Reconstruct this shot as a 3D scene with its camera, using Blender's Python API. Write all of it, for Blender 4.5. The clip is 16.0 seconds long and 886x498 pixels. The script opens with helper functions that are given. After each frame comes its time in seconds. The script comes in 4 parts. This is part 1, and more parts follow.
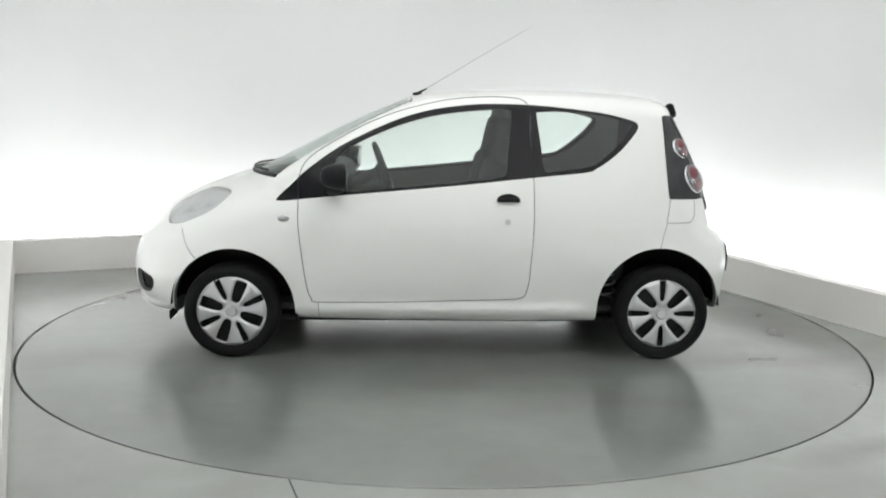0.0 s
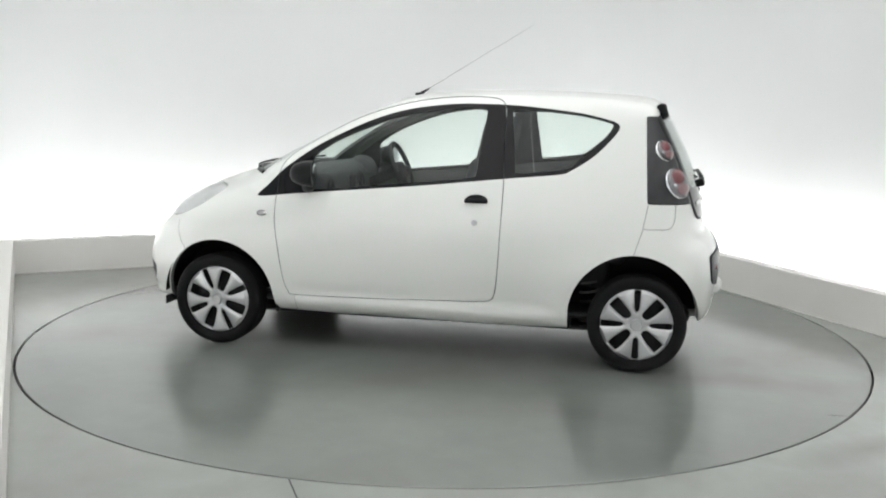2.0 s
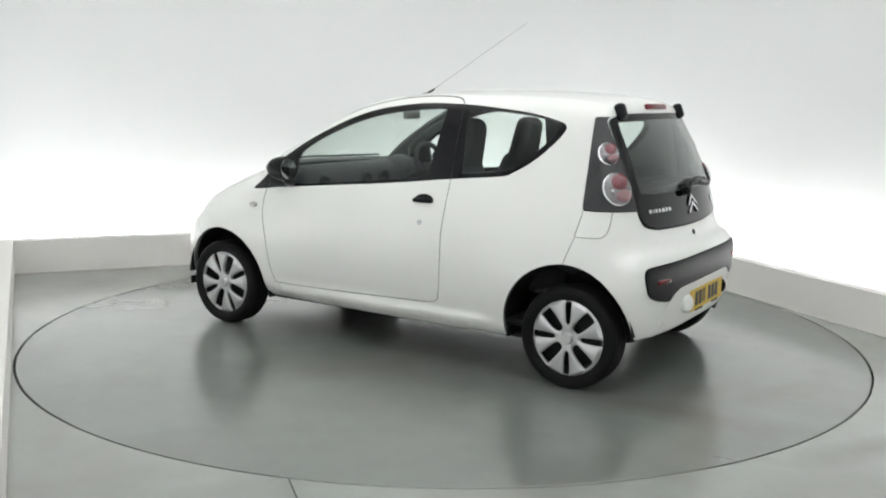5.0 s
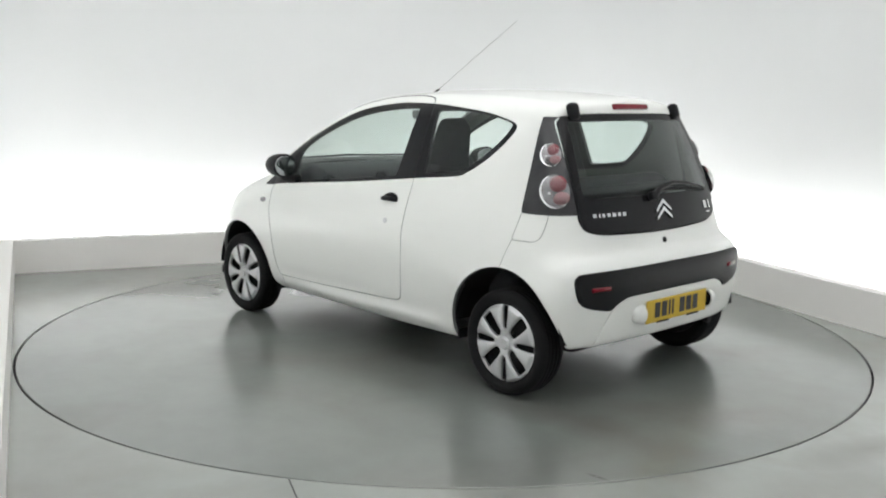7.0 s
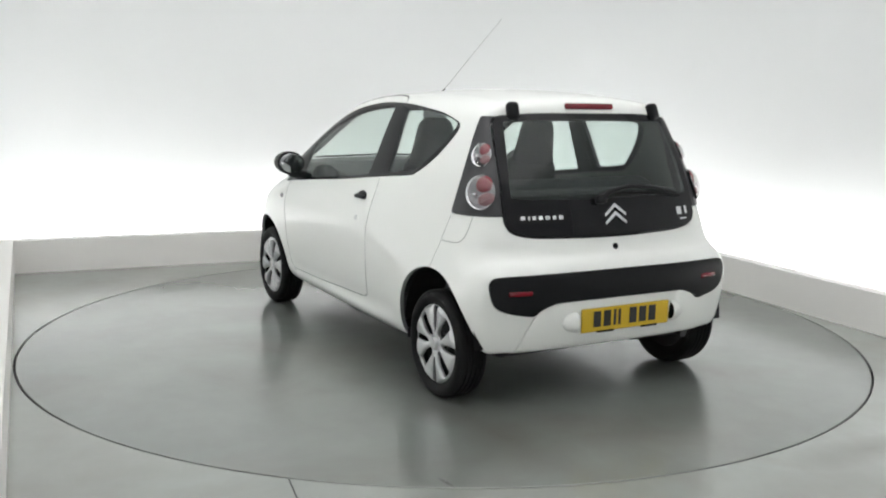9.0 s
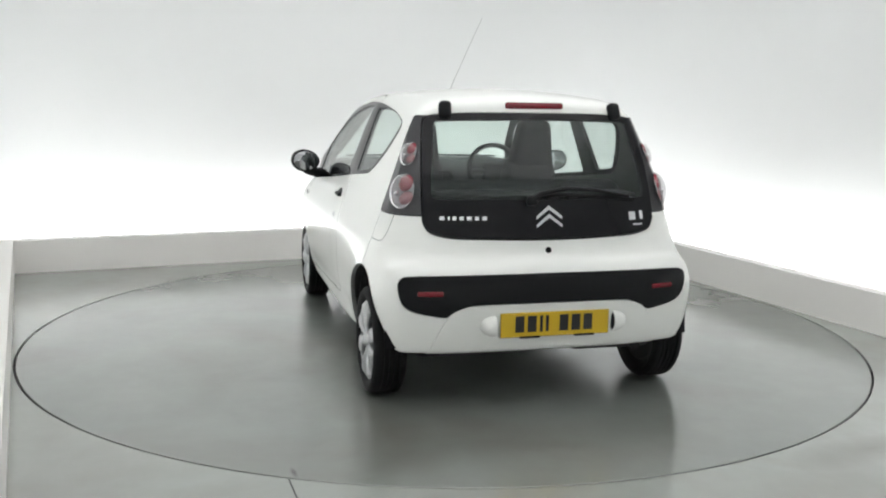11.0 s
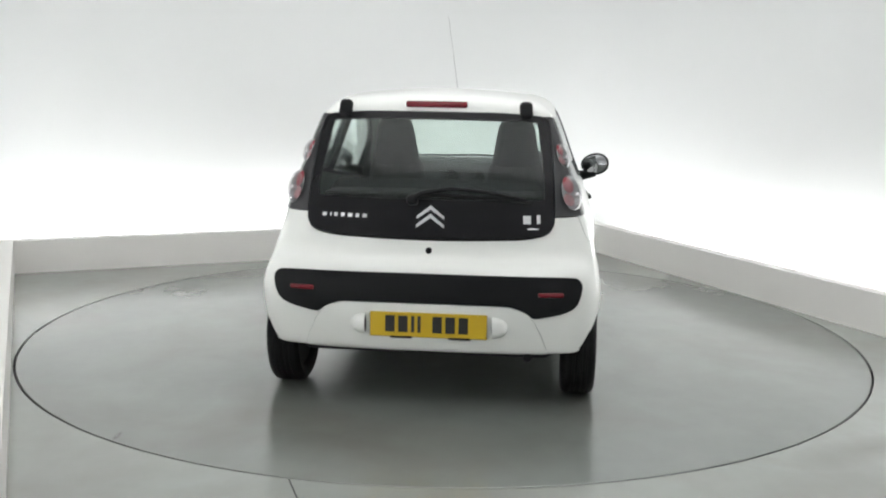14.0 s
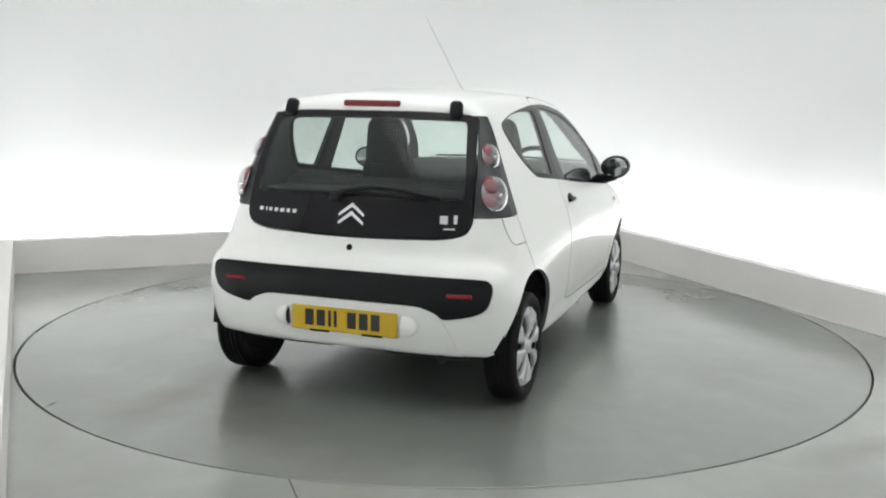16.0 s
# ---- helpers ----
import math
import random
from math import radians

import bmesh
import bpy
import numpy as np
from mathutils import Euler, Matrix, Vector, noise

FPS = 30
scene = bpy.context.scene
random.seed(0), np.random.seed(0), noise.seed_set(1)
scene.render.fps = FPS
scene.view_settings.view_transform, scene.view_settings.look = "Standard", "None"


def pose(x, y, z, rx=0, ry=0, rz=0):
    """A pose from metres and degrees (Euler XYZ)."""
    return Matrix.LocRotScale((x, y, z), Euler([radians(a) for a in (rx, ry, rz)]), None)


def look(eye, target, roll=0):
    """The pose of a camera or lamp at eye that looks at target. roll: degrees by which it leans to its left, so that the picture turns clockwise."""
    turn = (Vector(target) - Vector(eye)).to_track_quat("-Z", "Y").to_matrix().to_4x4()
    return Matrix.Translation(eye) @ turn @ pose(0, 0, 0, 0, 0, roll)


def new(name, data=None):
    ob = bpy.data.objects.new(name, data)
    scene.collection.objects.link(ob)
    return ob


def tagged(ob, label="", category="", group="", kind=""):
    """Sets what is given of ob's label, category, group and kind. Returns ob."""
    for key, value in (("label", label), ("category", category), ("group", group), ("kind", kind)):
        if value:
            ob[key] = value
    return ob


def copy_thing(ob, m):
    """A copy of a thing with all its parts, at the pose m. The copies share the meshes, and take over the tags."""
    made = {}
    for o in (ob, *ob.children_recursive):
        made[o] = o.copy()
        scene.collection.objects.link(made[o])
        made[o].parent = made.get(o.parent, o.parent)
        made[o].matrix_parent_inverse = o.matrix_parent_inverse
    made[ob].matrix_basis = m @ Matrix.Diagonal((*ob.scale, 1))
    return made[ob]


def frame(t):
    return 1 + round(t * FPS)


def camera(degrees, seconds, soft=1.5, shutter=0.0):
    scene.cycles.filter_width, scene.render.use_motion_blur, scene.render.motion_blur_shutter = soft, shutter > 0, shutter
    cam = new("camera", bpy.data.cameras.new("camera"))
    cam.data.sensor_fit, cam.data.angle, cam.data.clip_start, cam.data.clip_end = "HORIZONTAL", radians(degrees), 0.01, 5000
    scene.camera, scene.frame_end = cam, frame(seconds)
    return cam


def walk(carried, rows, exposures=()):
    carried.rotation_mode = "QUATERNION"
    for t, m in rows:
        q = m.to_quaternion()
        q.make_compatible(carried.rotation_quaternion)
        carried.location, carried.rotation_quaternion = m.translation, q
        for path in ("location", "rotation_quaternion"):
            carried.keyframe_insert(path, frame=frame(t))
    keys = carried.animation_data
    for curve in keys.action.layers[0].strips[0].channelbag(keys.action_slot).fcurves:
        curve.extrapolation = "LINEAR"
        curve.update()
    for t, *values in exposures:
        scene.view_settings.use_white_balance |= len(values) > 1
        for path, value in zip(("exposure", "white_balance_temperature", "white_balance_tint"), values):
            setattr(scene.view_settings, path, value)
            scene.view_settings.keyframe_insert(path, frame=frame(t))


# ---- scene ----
# A white hatchback turns on a turntable in a white photo studio.
EYE, TARGET, LEAN, LENS = (0.0, -5.6445, 1.4048), (-0.0086, -1.6963, 0.7630), 0.9326, 50.19
cam = camera(LENS, 16.0, soft=2.0)
walk(cam, [(0.0, look(EYE, TARGET, LEAN)), (16.0, look(EYE, TARGET, LEAN))], exposures=[(0.0, 0.0, 6500, 10.0), (16.0, 0.0, 6500, 10.0)])

# ---- light: strips hidden in the trough behind the kerb; added and unseen: a soft box overhead, a rear fill strip ----
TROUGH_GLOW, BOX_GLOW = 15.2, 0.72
world = bpy.data.worlds.new("studio_world")
scene.world = world
world.use_nodes = True
world.node_tree.nodes["Background"].inputs[0].default_value = (0.9, 0.93, 0.92, 1)
world.node_tree.nodes["Background"].inputs[1].default_value = 0.02


# ---- materials ----
def shader(name, colour, rough=0.5, metal=0.0, coat=0.0, emit=0.0, trans=0.0, ior=1.45, spec=0.5):
    m = bpy.data.materials.new(name)
    m.use_nodes = True
    b = m.node_tree.nodes["Principled BSDF"]
    b.inputs["Base Color"].default_value = (*colour, 1)
    b.inputs["Roughness"].default_value = rough
    b.inputs["Metallic"].default_value = metal
    b.inputs["Coat Weight"].default_value = coat
    b.inputs["Coat Roughness"].default_value = 0.04
    b.inputs["Transmission Weight"].default_value = trans
    b.inputs["IOR"].default_value = ior
    b.inputs["Specular IOR Level"].default_value = spec
    if emit:
        b.inputs["Emission Color"].default_value = (1.0, 1.0, 1.0, 1)
        b.inputs["Emission Strength"].default_value = emit
    return m


def worn(m, scale, amount, bump=0.0, fine=0.0, rough=0.0, detail=6.0):
    """Adds uneven colour at two scales, a relief and uneven gloss to a material."""
    t = m.node_tree
    b = t.nodes["Principled BSDF"]
    base = tuple(b.inputs["Base Color"].default_value)
    co = t.nodes.new("ShaderNodeTexCoord")
    big, small = t.nodes.new("ShaderNodeTexNoise"), t.nodes.new("ShaderNodeTexNoise")
    big.inputs["Scale"].default_value, small.inputs["Scale"].default_value = scale, scale * 14
    big.inputs["Detail"].default_value = small.inputs["Detail"].default_value = detail
    t.links.new(co.outputs["Object"], big.inputs["Vector"])
    t.links.new(co.outputs["Object"], small.inputs["Vector"])
    add = t.nodes.new("ShaderNodeMath")
    add.operation = "MULTIPLY_ADD"
    add.inputs[1].default_value = 0.35
    t.links.new(small.outputs[0], add.inputs[0])
    t.links.new(big.outputs[0], add.inputs[2])
    ramp = t.nodes.new("ShaderNodeMapRange")
    ramp.inputs[1].default_value, ramp.inputs[2].default_value = 0.15, 1.2
    ramp.inputs[3].default_value, ramp.inputs[4].default_value = 1 - amount, 1 + amount
    t.links.new(add.outputs[0], ramp.inputs[0])
    mul = t.nodes.new("ShaderNodeVectorMath")
    mul.operation = "SCALE"
    mul.inputs[0].default_value = base[:3]
    t.links.new(ramp.outputs[0], mul.inputs["Scale"])
    t.links.new(mul.outputs[0], b.inputs["Base Color"])
    if rough:
        rr = t.nodes.new("ShaderNodeMapRange")
        r0 = b.inputs["Roughness"].default_value
        rr.inputs[1].default_value, rr.inputs[2].default_value = 0.15, 1.2
        rr.inputs[3].default_value, rr.inputs[4].default_value = r0 - rough, r0 + rough
        t.links.new(add.outputs[0], rr.inputs[0])
        t.links.new(rr.outputs[0], b.inputs["Roughness"])
    if bump:
        bp = t.nodes.new("ShaderNodeBump")
        bp.inputs["Strength"].default_value, bp.inputs["Distance"].default_value = bump, 0.002
        fn = t.nodes.new("ShaderNodeTexNoise")
        fn.inputs["Scale"].default_value, fn.inputs["Detail"].default_value = fine or scale * 40, 3
        t.links.new(co.outputs["Object"], fn.inputs["Vector"])
        t.links.new(fn.outputs[0], bp.inputs["Height"])
        t.links.new(bp.outputs[0], b.inputs["Normal"])
    return m


FLOOR = worn(shader("floor_paint", (0.31, 0.331, 0.310), 0.21, ior=1.8, spec=1.0), 0.7, 0.14, 0.0, 0, 0.04, 2.0)
DISC = worn(shader("turntable_paint", (0.195, 0.214, 0.197), 0.21, ior=1.8, spec=1.0), 0.6, 0.14, 0.0, 0, 0.04, 2.0)


def stained(m, scale, colour, most):
    """Broad cloudy stains of another colour over a worn material."""
    t = m.node_tree
    b = t.nodes["Principled BSDF"]
    old = b.inputs["Base Color"].links[0].from_socket
    co, n, r, mix = (t.nodes.new(k) for k in ("ShaderNodeTexCoord", "ShaderNodeTexNoise", "ShaderNodeMapRange", "ShaderNodeMix"))
    mix.data_type = "RGBA"
    n.inputs["Scale"].default_value, n.inputs["Detail"].default_value, n.inputs["Distortion"].default_value = scale, 4.0, 0.6
    r.inputs[1].default_value, r.inputs[2].default_value, r.inputs[4].default_value = 0.45, 0.72, most
    t.links.new(co.outputs["Object"], n.inputs["Vector"])
    t.links.new(n.outputs[0], r.inputs[0])
    t.links.new(r.outputs[0], mix.inputs[0])
    t.links.new(old, mix.inputs[6])
    mix.inputs[7].default_value = (*colour, 1)
    t.links.new(mix.outputs[2], b.inputs["Base Color"])
    return m


stained(FLOOR, 0.9, (0.24, 0.225, 0.20), 0.5)
stained(DISC, 0.8, (0.15, 0.138, 0.12), 0.5)
stained(DISC, 2.3, (0.25, 0.262, 0.244), 0.25)
stained(FLOOR, 2.6, (0.27, 0.265, 0.24), 0.45)


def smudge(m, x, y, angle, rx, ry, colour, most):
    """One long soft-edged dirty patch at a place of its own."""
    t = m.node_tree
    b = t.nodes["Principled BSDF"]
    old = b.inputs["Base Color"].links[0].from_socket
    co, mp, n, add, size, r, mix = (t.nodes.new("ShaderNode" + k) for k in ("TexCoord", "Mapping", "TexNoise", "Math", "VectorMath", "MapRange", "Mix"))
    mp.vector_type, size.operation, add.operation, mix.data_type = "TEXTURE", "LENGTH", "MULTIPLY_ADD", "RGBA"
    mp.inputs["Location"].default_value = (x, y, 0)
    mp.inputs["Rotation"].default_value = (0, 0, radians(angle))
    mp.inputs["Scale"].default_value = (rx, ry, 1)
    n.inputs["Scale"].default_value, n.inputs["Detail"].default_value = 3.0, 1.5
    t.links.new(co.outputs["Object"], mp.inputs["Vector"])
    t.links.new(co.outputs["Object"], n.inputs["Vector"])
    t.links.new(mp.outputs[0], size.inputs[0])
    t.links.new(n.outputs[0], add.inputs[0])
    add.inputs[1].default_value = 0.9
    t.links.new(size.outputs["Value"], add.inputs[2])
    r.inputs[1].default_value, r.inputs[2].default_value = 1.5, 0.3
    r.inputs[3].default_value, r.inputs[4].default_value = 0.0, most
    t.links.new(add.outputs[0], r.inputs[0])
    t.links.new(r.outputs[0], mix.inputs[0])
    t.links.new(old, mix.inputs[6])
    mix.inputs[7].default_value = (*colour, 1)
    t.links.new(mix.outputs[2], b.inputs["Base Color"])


smudge(FLOOR, 1.78, -1.92, 25, 0.50, 0.13, (0.16, 0.15, 0.13), 0.6)
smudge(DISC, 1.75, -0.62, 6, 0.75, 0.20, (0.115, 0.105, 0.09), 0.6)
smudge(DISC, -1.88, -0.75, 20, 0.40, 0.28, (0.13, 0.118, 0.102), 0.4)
smudge(DISC, 2.10, -1.045, 8, 0.055, 0.012, (0.05, 0.05, 0.045), 0.8)
WALL = worn(shader("wall_paint", (0.80, 0.81, 0.81), 0.85), 0.5, 0.015, 0.05, 120)
KERB = worn(shader("kerb_paint", (0.87, 0.852, 0.825), 0.6), 1.2, 0.03, 0.08, 150)
SEAM = shader("seam_rubber", (0.02, 0.022, 0.02), 0.7)
GLOW = shader("strip_glow", (1, 1, 1), 0.5, emit=TROUGH_GLOW)
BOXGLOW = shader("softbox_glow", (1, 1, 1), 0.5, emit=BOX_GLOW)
PAINT = worn(shader("white_paint", (0.835, 0.847, 0.818), 0.32, coat=0.6), 2.0, 0.012)
INNER = worn(shader("cabin_plastic", (0.035, 0.036, 0.038), 0.7), 6.0, 0.2, 0.2, 300)
BLACK = worn(shader("black_plastic", (0.0065, 0.007, 0.008), 0.40, spec=0.2), 8.0, 0.2, 0.25, 500)
GLOSSBLACK = shader("gloss_black", (0.007, 0.007, 0.0085), 0.05, spec=0.3)
RUBBER = worn(shader("tyre_rubber", (0.009, 0.009, 0.0095), 0.6, spec=0.18), 9.0, 0.25, 0.3, 200)


# ---- mesh tools ----
def part(name, bm, material, parent=None, label="", smooth=None):
    """Links a bmesh as one mesh object under its thing."""
    me = bpy.data.meshes.new(name)
    bm.to_mesh(me)
    bm.free()
    me.materials.append(material)
    if smooth is not None:
        me.shade_smooth()
        me.set_sharp_from_angle(angle=radians(smooth))
    ob = new(name, me)
    if parent:
        ob.parent = parent
    return tagged(ob, label)


def empty(name, label, category, group="", kind=""):
    return tagged(new(name), label, category, group, kind)


def prism(outline, z0, z1):
    """An upright prism over a plan outline."""
    bm = bmesh.new()
    lo = [bm.verts.new((x, y, z0)) for x, y in outline]
    hi = [bm.verts.new((x, y, z1)) for x, y in outline]
    n = len(outline)
    bm.faces.new(lo[::-1])
    bm.faces.new(hi)
    for i in range(n):
        bm.faces.new((lo[i], lo[(i + 1) % n], hi[(i + 1) % n], hi[i]))
    bmesh.ops.recalc_face_normals(bm, faces=bm.faces)
    return bm


def rounded(sx, sy, sz, at=(0, 0, 0), r=0.01, seg=2, turn=(0, 0, 0)):
    """A box with rounded edges."""
    bm = bmesh.new()
    bmesh.ops.create_cube(bm, size=1.0)
    bmesh.ops.scale(bm, vec=(sx, sy, sz), verts=bm.verts)
    if r:
        bmesh.ops.bevel(bm, geom=bm.edges[:], offset=min(r, 0.49 * min(sx, sy, sz)), segments=seg, affect="EDGES", profile=0.5)
    bmesh.ops.transform(bm, matrix=pose(*at, *turn), verts=bm.verts)
    return bm


def lathe(profile, n=48, axis="y"):
    """A ring or disc from (radius, along) pairs, turned about an axis."""
    bm = bmesh.new()
    rows = []
    for i in range(n):
        a = 2 * math.pi * i / n
        rows.append([bm.verts.new((r * math.cos(a), s, r * math.sin(a)) if axis == "y" else (r * math.cos(a), r * math.sin(a), s)) for r, s in profile])
    for i in range(n):
        for j in range(len(profile) - 1):
            a, b = rows[i], rows[(i + 1) % n]
            bm.faces.new((a[j], a[j + 1], b[j + 1], b[j]))
    bmesh.ops.remove_doubles(bm, verts=bm.verts, dist=1e-5)
    bmesh.ops.recalc_face_normals(bm, faces=bm.faces)
    return bm


def tube(points, radius, n=8):
    """A round rod along a polyline; radius: one number, or one for each point."""
    bm = bmesh.new()
    pts = [Vector(p) for p in points]
    rings = []
    for i, p in enumerate(pts):
        d = (pts[min(i + 1, len(pts) - 1)] - pts[max(i - 1, 0)]).normalized()
        s = d.cross(Vector((0.31, 0.17, 0.93)) if abs(d.z) < 0.9 else Vector((1, 0, 0))).normalized()
        u = d.cross(s)
        r = radius if isinstance(radius, float) else radius[i]
        rings.append([bm.verts.new(p + r * (math.cos(a) * s + math.sin(a) * u)) for a in (2 * math.pi * k / n for k in range(n))])
    for a, b in zip(rings, rings[1:]):
        for k in range(n):
            bm.faces.new((a[k], a[(k + 1) % n], b[(k + 1) % n], b[k]))
    bm.faces.new(rings[0][::-1])
    bm.faces.new(rings[-1])
    bmesh.ops.recalc_face_normals(bm, faces=bm.faces)
    return bm


# ---- the studio ----
RADIUS = 2.4036
CORNERS = [(-0.31, -5.25), (-3.296, 1.469), (1.199, 3.411), (3.92, -3.0), (4.77, -5.0)]


def beyond(line, d):
    """The open polyline moved d metres to its left-hand side."""
    out = []
    for i, p in enumerate(line):
        ns = []
        for a, b in ((i - 1, i), (i, i + 1)):
            if 0 <= a and b < len(line):
                e = Vector(line[b]) - Vector(line[a])
                ns.append(Vector((-e.y, e.x)).normalized())
        n = sum(ns, Vector((0, 0))).normalized()
        q = Vector(p) - n * (-d) / n.dot(ns[0])
        out.append((q.x, q.y))
    return out


def filleted(line, r):
    """The open polyline with its inner corners rounded."""
    out = [line[0]]
    for a, b, c in zip(line, line[1:], line[2:]):
        a, b, c = Vector(a), Vector(b), Vector(c)
        p, q = b + (a - b).normalized() * r, b + (c - b).normalized() * r
        for k in range(9):
            t = k / 8
            v = (1 - t) ** 2 * p + 2 * t * (1 - t) * b + t * t * q
            out.append((v.x, v.y))
    return out + [line[-1]]


def studio():
    # the floor leaves a round hole for the turntable
    bm = bmesh.new()
    n = 160
    outer = [(9 * math.cos(2 * math.pi * i / n), 9 * math.sin(2 * math.pi * i / n)) for i in range(n)]
    ring = [[bm.verts.new((r * x / 9, r * y / 9, z)) for x, y in outer] for r, z in ((9, 0), (RADIUS + 0.004, 0), (RADIUS + 0.004, -0.05))]
    for a, b in zip(ring, ring[1:]):
        for i in range(n):
            bm.faces.new((a[i], a[(i + 1) % n], b[(i + 1) % n], b[i]))
    bmesh.ops.recalc_face_normals(bm, faces=bm.faces)
    floor = part("floor", bm, FLOOR)
    tagged(floor, "smooth grey-green painted studio floor with faint stains", "floor", kind="structure")
    pit = part("floor_pit", lathe([(0, -0.05), (RADIUS + 0.03, -0.05), (RADIUS + 0.03, -0.06), (0, -0.06)], 96, "z"), SEAM)
    tagged(pit, "dark gap under the turntable rim", "floor", kind="structure")
    # kerb
    inner, back = CORNERS, beyond(CORNERS, 0.10)
    for i in range(len(inner) - 1):
        wall = prism([inner[i], inner[i + 1], back[i + 1], back[i]], 0.0, 0.255)
        bmesh.ops.bevel(wall, geom=[e for e in wall.edges if all(v.co.z > 0.2 for v in e.verts)], offset=0.004, segments=2, affect="EDGES")
        k = part("kerb_%d" % (i + 1), wall, KERB)
        tagged(k, "low off-white painted kerb that hides the light trough", "kerb", kind="structure")
    # trough lights
    for i in range(len(inner) - 1):
        a, b = beyond(CORNERS, 0.50), beyond(CORNERS, 0.63)
        # the strips stop short of the room's inner corners
        ends = []
        for line in (a, b):
            p, q = Vector(line[i]), Vector(line[i + 1])
            step = (q - p).normalized() * 0.50
            ends.append((p + step * (i in (1, 2)), q - step * (i in (0, 1))))
        s = part("light_strip", prism([tuple(ends[0][0]), tuple(ends[0][1]), tuple(ends[1][1]), tuple(ends[1][0])], 0.02, 0.06), GLOW)
        tagged(s, "long white glowing strip light along the foot of the wall", "strip light", "trough lights")
    # unseen strip added behind the camera as fill for the car's near side
    s = part("light_strip", rounded(3.8, 0.15, 0.04, (2.4, -7.2, 0.04), 0.0), GLOW)
    tagged(s, "long white glowing strip light along the foot of the wall", "strip light", "trough lights")
    # walls, closed behind the camera
    face = beyond(CORNERS, 0.78)
    face = [(face[0][0] + 1.0, face[0][1] - 2.25)] + face[1:-1] + [(face[-1][0] + 0.9, face[-1][1] - 2.6)]
    face = filleted(face, 0.7)
    outer = beyond(face, 0.15)
    bm = bmesh.new()
    rows = [[bm.verts.new((x, y, z)) for x, y, z in ((*f, -0.02), (*f, 3.3), (*o, 3.3), (*o, -0.02))] for f, o in zip(face, outer)]
    for p, q in zip(rows, rows[1:]):
        for k in range(4):
            bm.faces.new((p[k], q[k], q[(k + 1) % 4], p[(k + 1) % 4]))
    bm.faces.new(rows[0])
    bm.faces.new(rows[-1][::-1])
    bmesh.ops.recalc_face_normals(bm, faces=bm.faces)
    w = part("wall_round", bm, WALL, smooth=40)
    tagged(w, "plain white studio wall with rounded corners, washed by light from below", "wall", kind="structure")
    w = part("wall_behind", prism([face[0], (face[0][0], face[0][1] - 0.15), (face[-1][0], face[-1][1] - 0.15), face[-1]], -0.02, 3.3), WALL)
    tagged(w, "plain white studio wall", "wall", kind="structure")
    c = part("ceiling", prism([(-9, -9), (9, -9), (9, 7), (-9, 7)], 3.3, 3.4), WALL)
    tagged(c, "plain white ceiling", "ceiling", kind="structure")
    # out-of-view soft box, added to light the car, set towards the camera
    box = empty("unseen_soft_box", "large white soft box, unseen, added above the turntable", "ceiling light")
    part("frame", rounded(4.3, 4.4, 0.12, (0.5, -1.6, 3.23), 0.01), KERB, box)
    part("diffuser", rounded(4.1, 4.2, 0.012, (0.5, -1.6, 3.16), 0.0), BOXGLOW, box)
    joint = part("floor_joint", prism([(-0.562, -2.350), (-0.558, -2.348), (-0.30, -3.10), (-0.304, -3.102)], 0.0, 0.0025), SEAM)
    tagged(joint, "thin dark joint in the painted floor", "floor joint", kind="structure")


def make_turntable():
    disc = empty("turntable", "round grey-green painted turntable with a dark rim gap", "turntable")
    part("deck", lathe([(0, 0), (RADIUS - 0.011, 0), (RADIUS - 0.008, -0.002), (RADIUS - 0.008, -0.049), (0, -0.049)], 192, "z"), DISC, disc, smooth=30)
    part("rim", lathe([(RADIUS - 0.008, -0.006), (RADIUS - 0.004, -0.006), (RADIUS - 0.004, -0.048), (RADIUS - 0.008, -0.048), (RADIUS - 0.008, -0.006)], 192, "z"), SEAM, disc, "dark rubber edge strip")
    return disc


studio()
turntable = make_turntable()


# ---- the car's body: one smooth form, from which panels are cut ----
def spline(points, n=12, closed=True):
    p = np.array(points, float)
    out = []
    m = len(p)
    for i in range(m if closed else m - 1):
        a, b, c, d = (p[(i + k) % m] if closed else p[min(max(i + k, 0), m - 1)] for k in (-1, 0, 1, 2))
        for t in np.arange(n) / n:
            out.append(0.5 * (2 * b + (c - a) * t + (2 * a - 5 * b + 4 * c - d) * t * t + (3 * b - 3 * c + d - a) * t ** 3))
    if not closed:
        out.append(p[-1])
    return np.array(out)


def inside(poly, q):
    """Signed distance of the points q to a closed outline, negative inside."""
    best = np.full(len(q), 1e9)
    sign = np.zeros(len(q), bool)
    for a, b in zip(poly, np.roll(poly, -1, 0)):
        e, w = b - a, q - a
        t = np.clip(w @ e / max(e @ e, 1e-12), 0, 1)
        d = w - t[:, None] * e
        best = np.minimum(best, (d * d).sum(1))
        if a[1] != b[1]:
            c = (a[1] > q[:, 1]) != (b[1] > q[:, 1])
            sign ^= c & (q[:, 0] < a[0] + e[0] * (q[:, 1] - a[1]) / e[1])
    return np.sqrt(best) * np.where(sign, -1, 1)


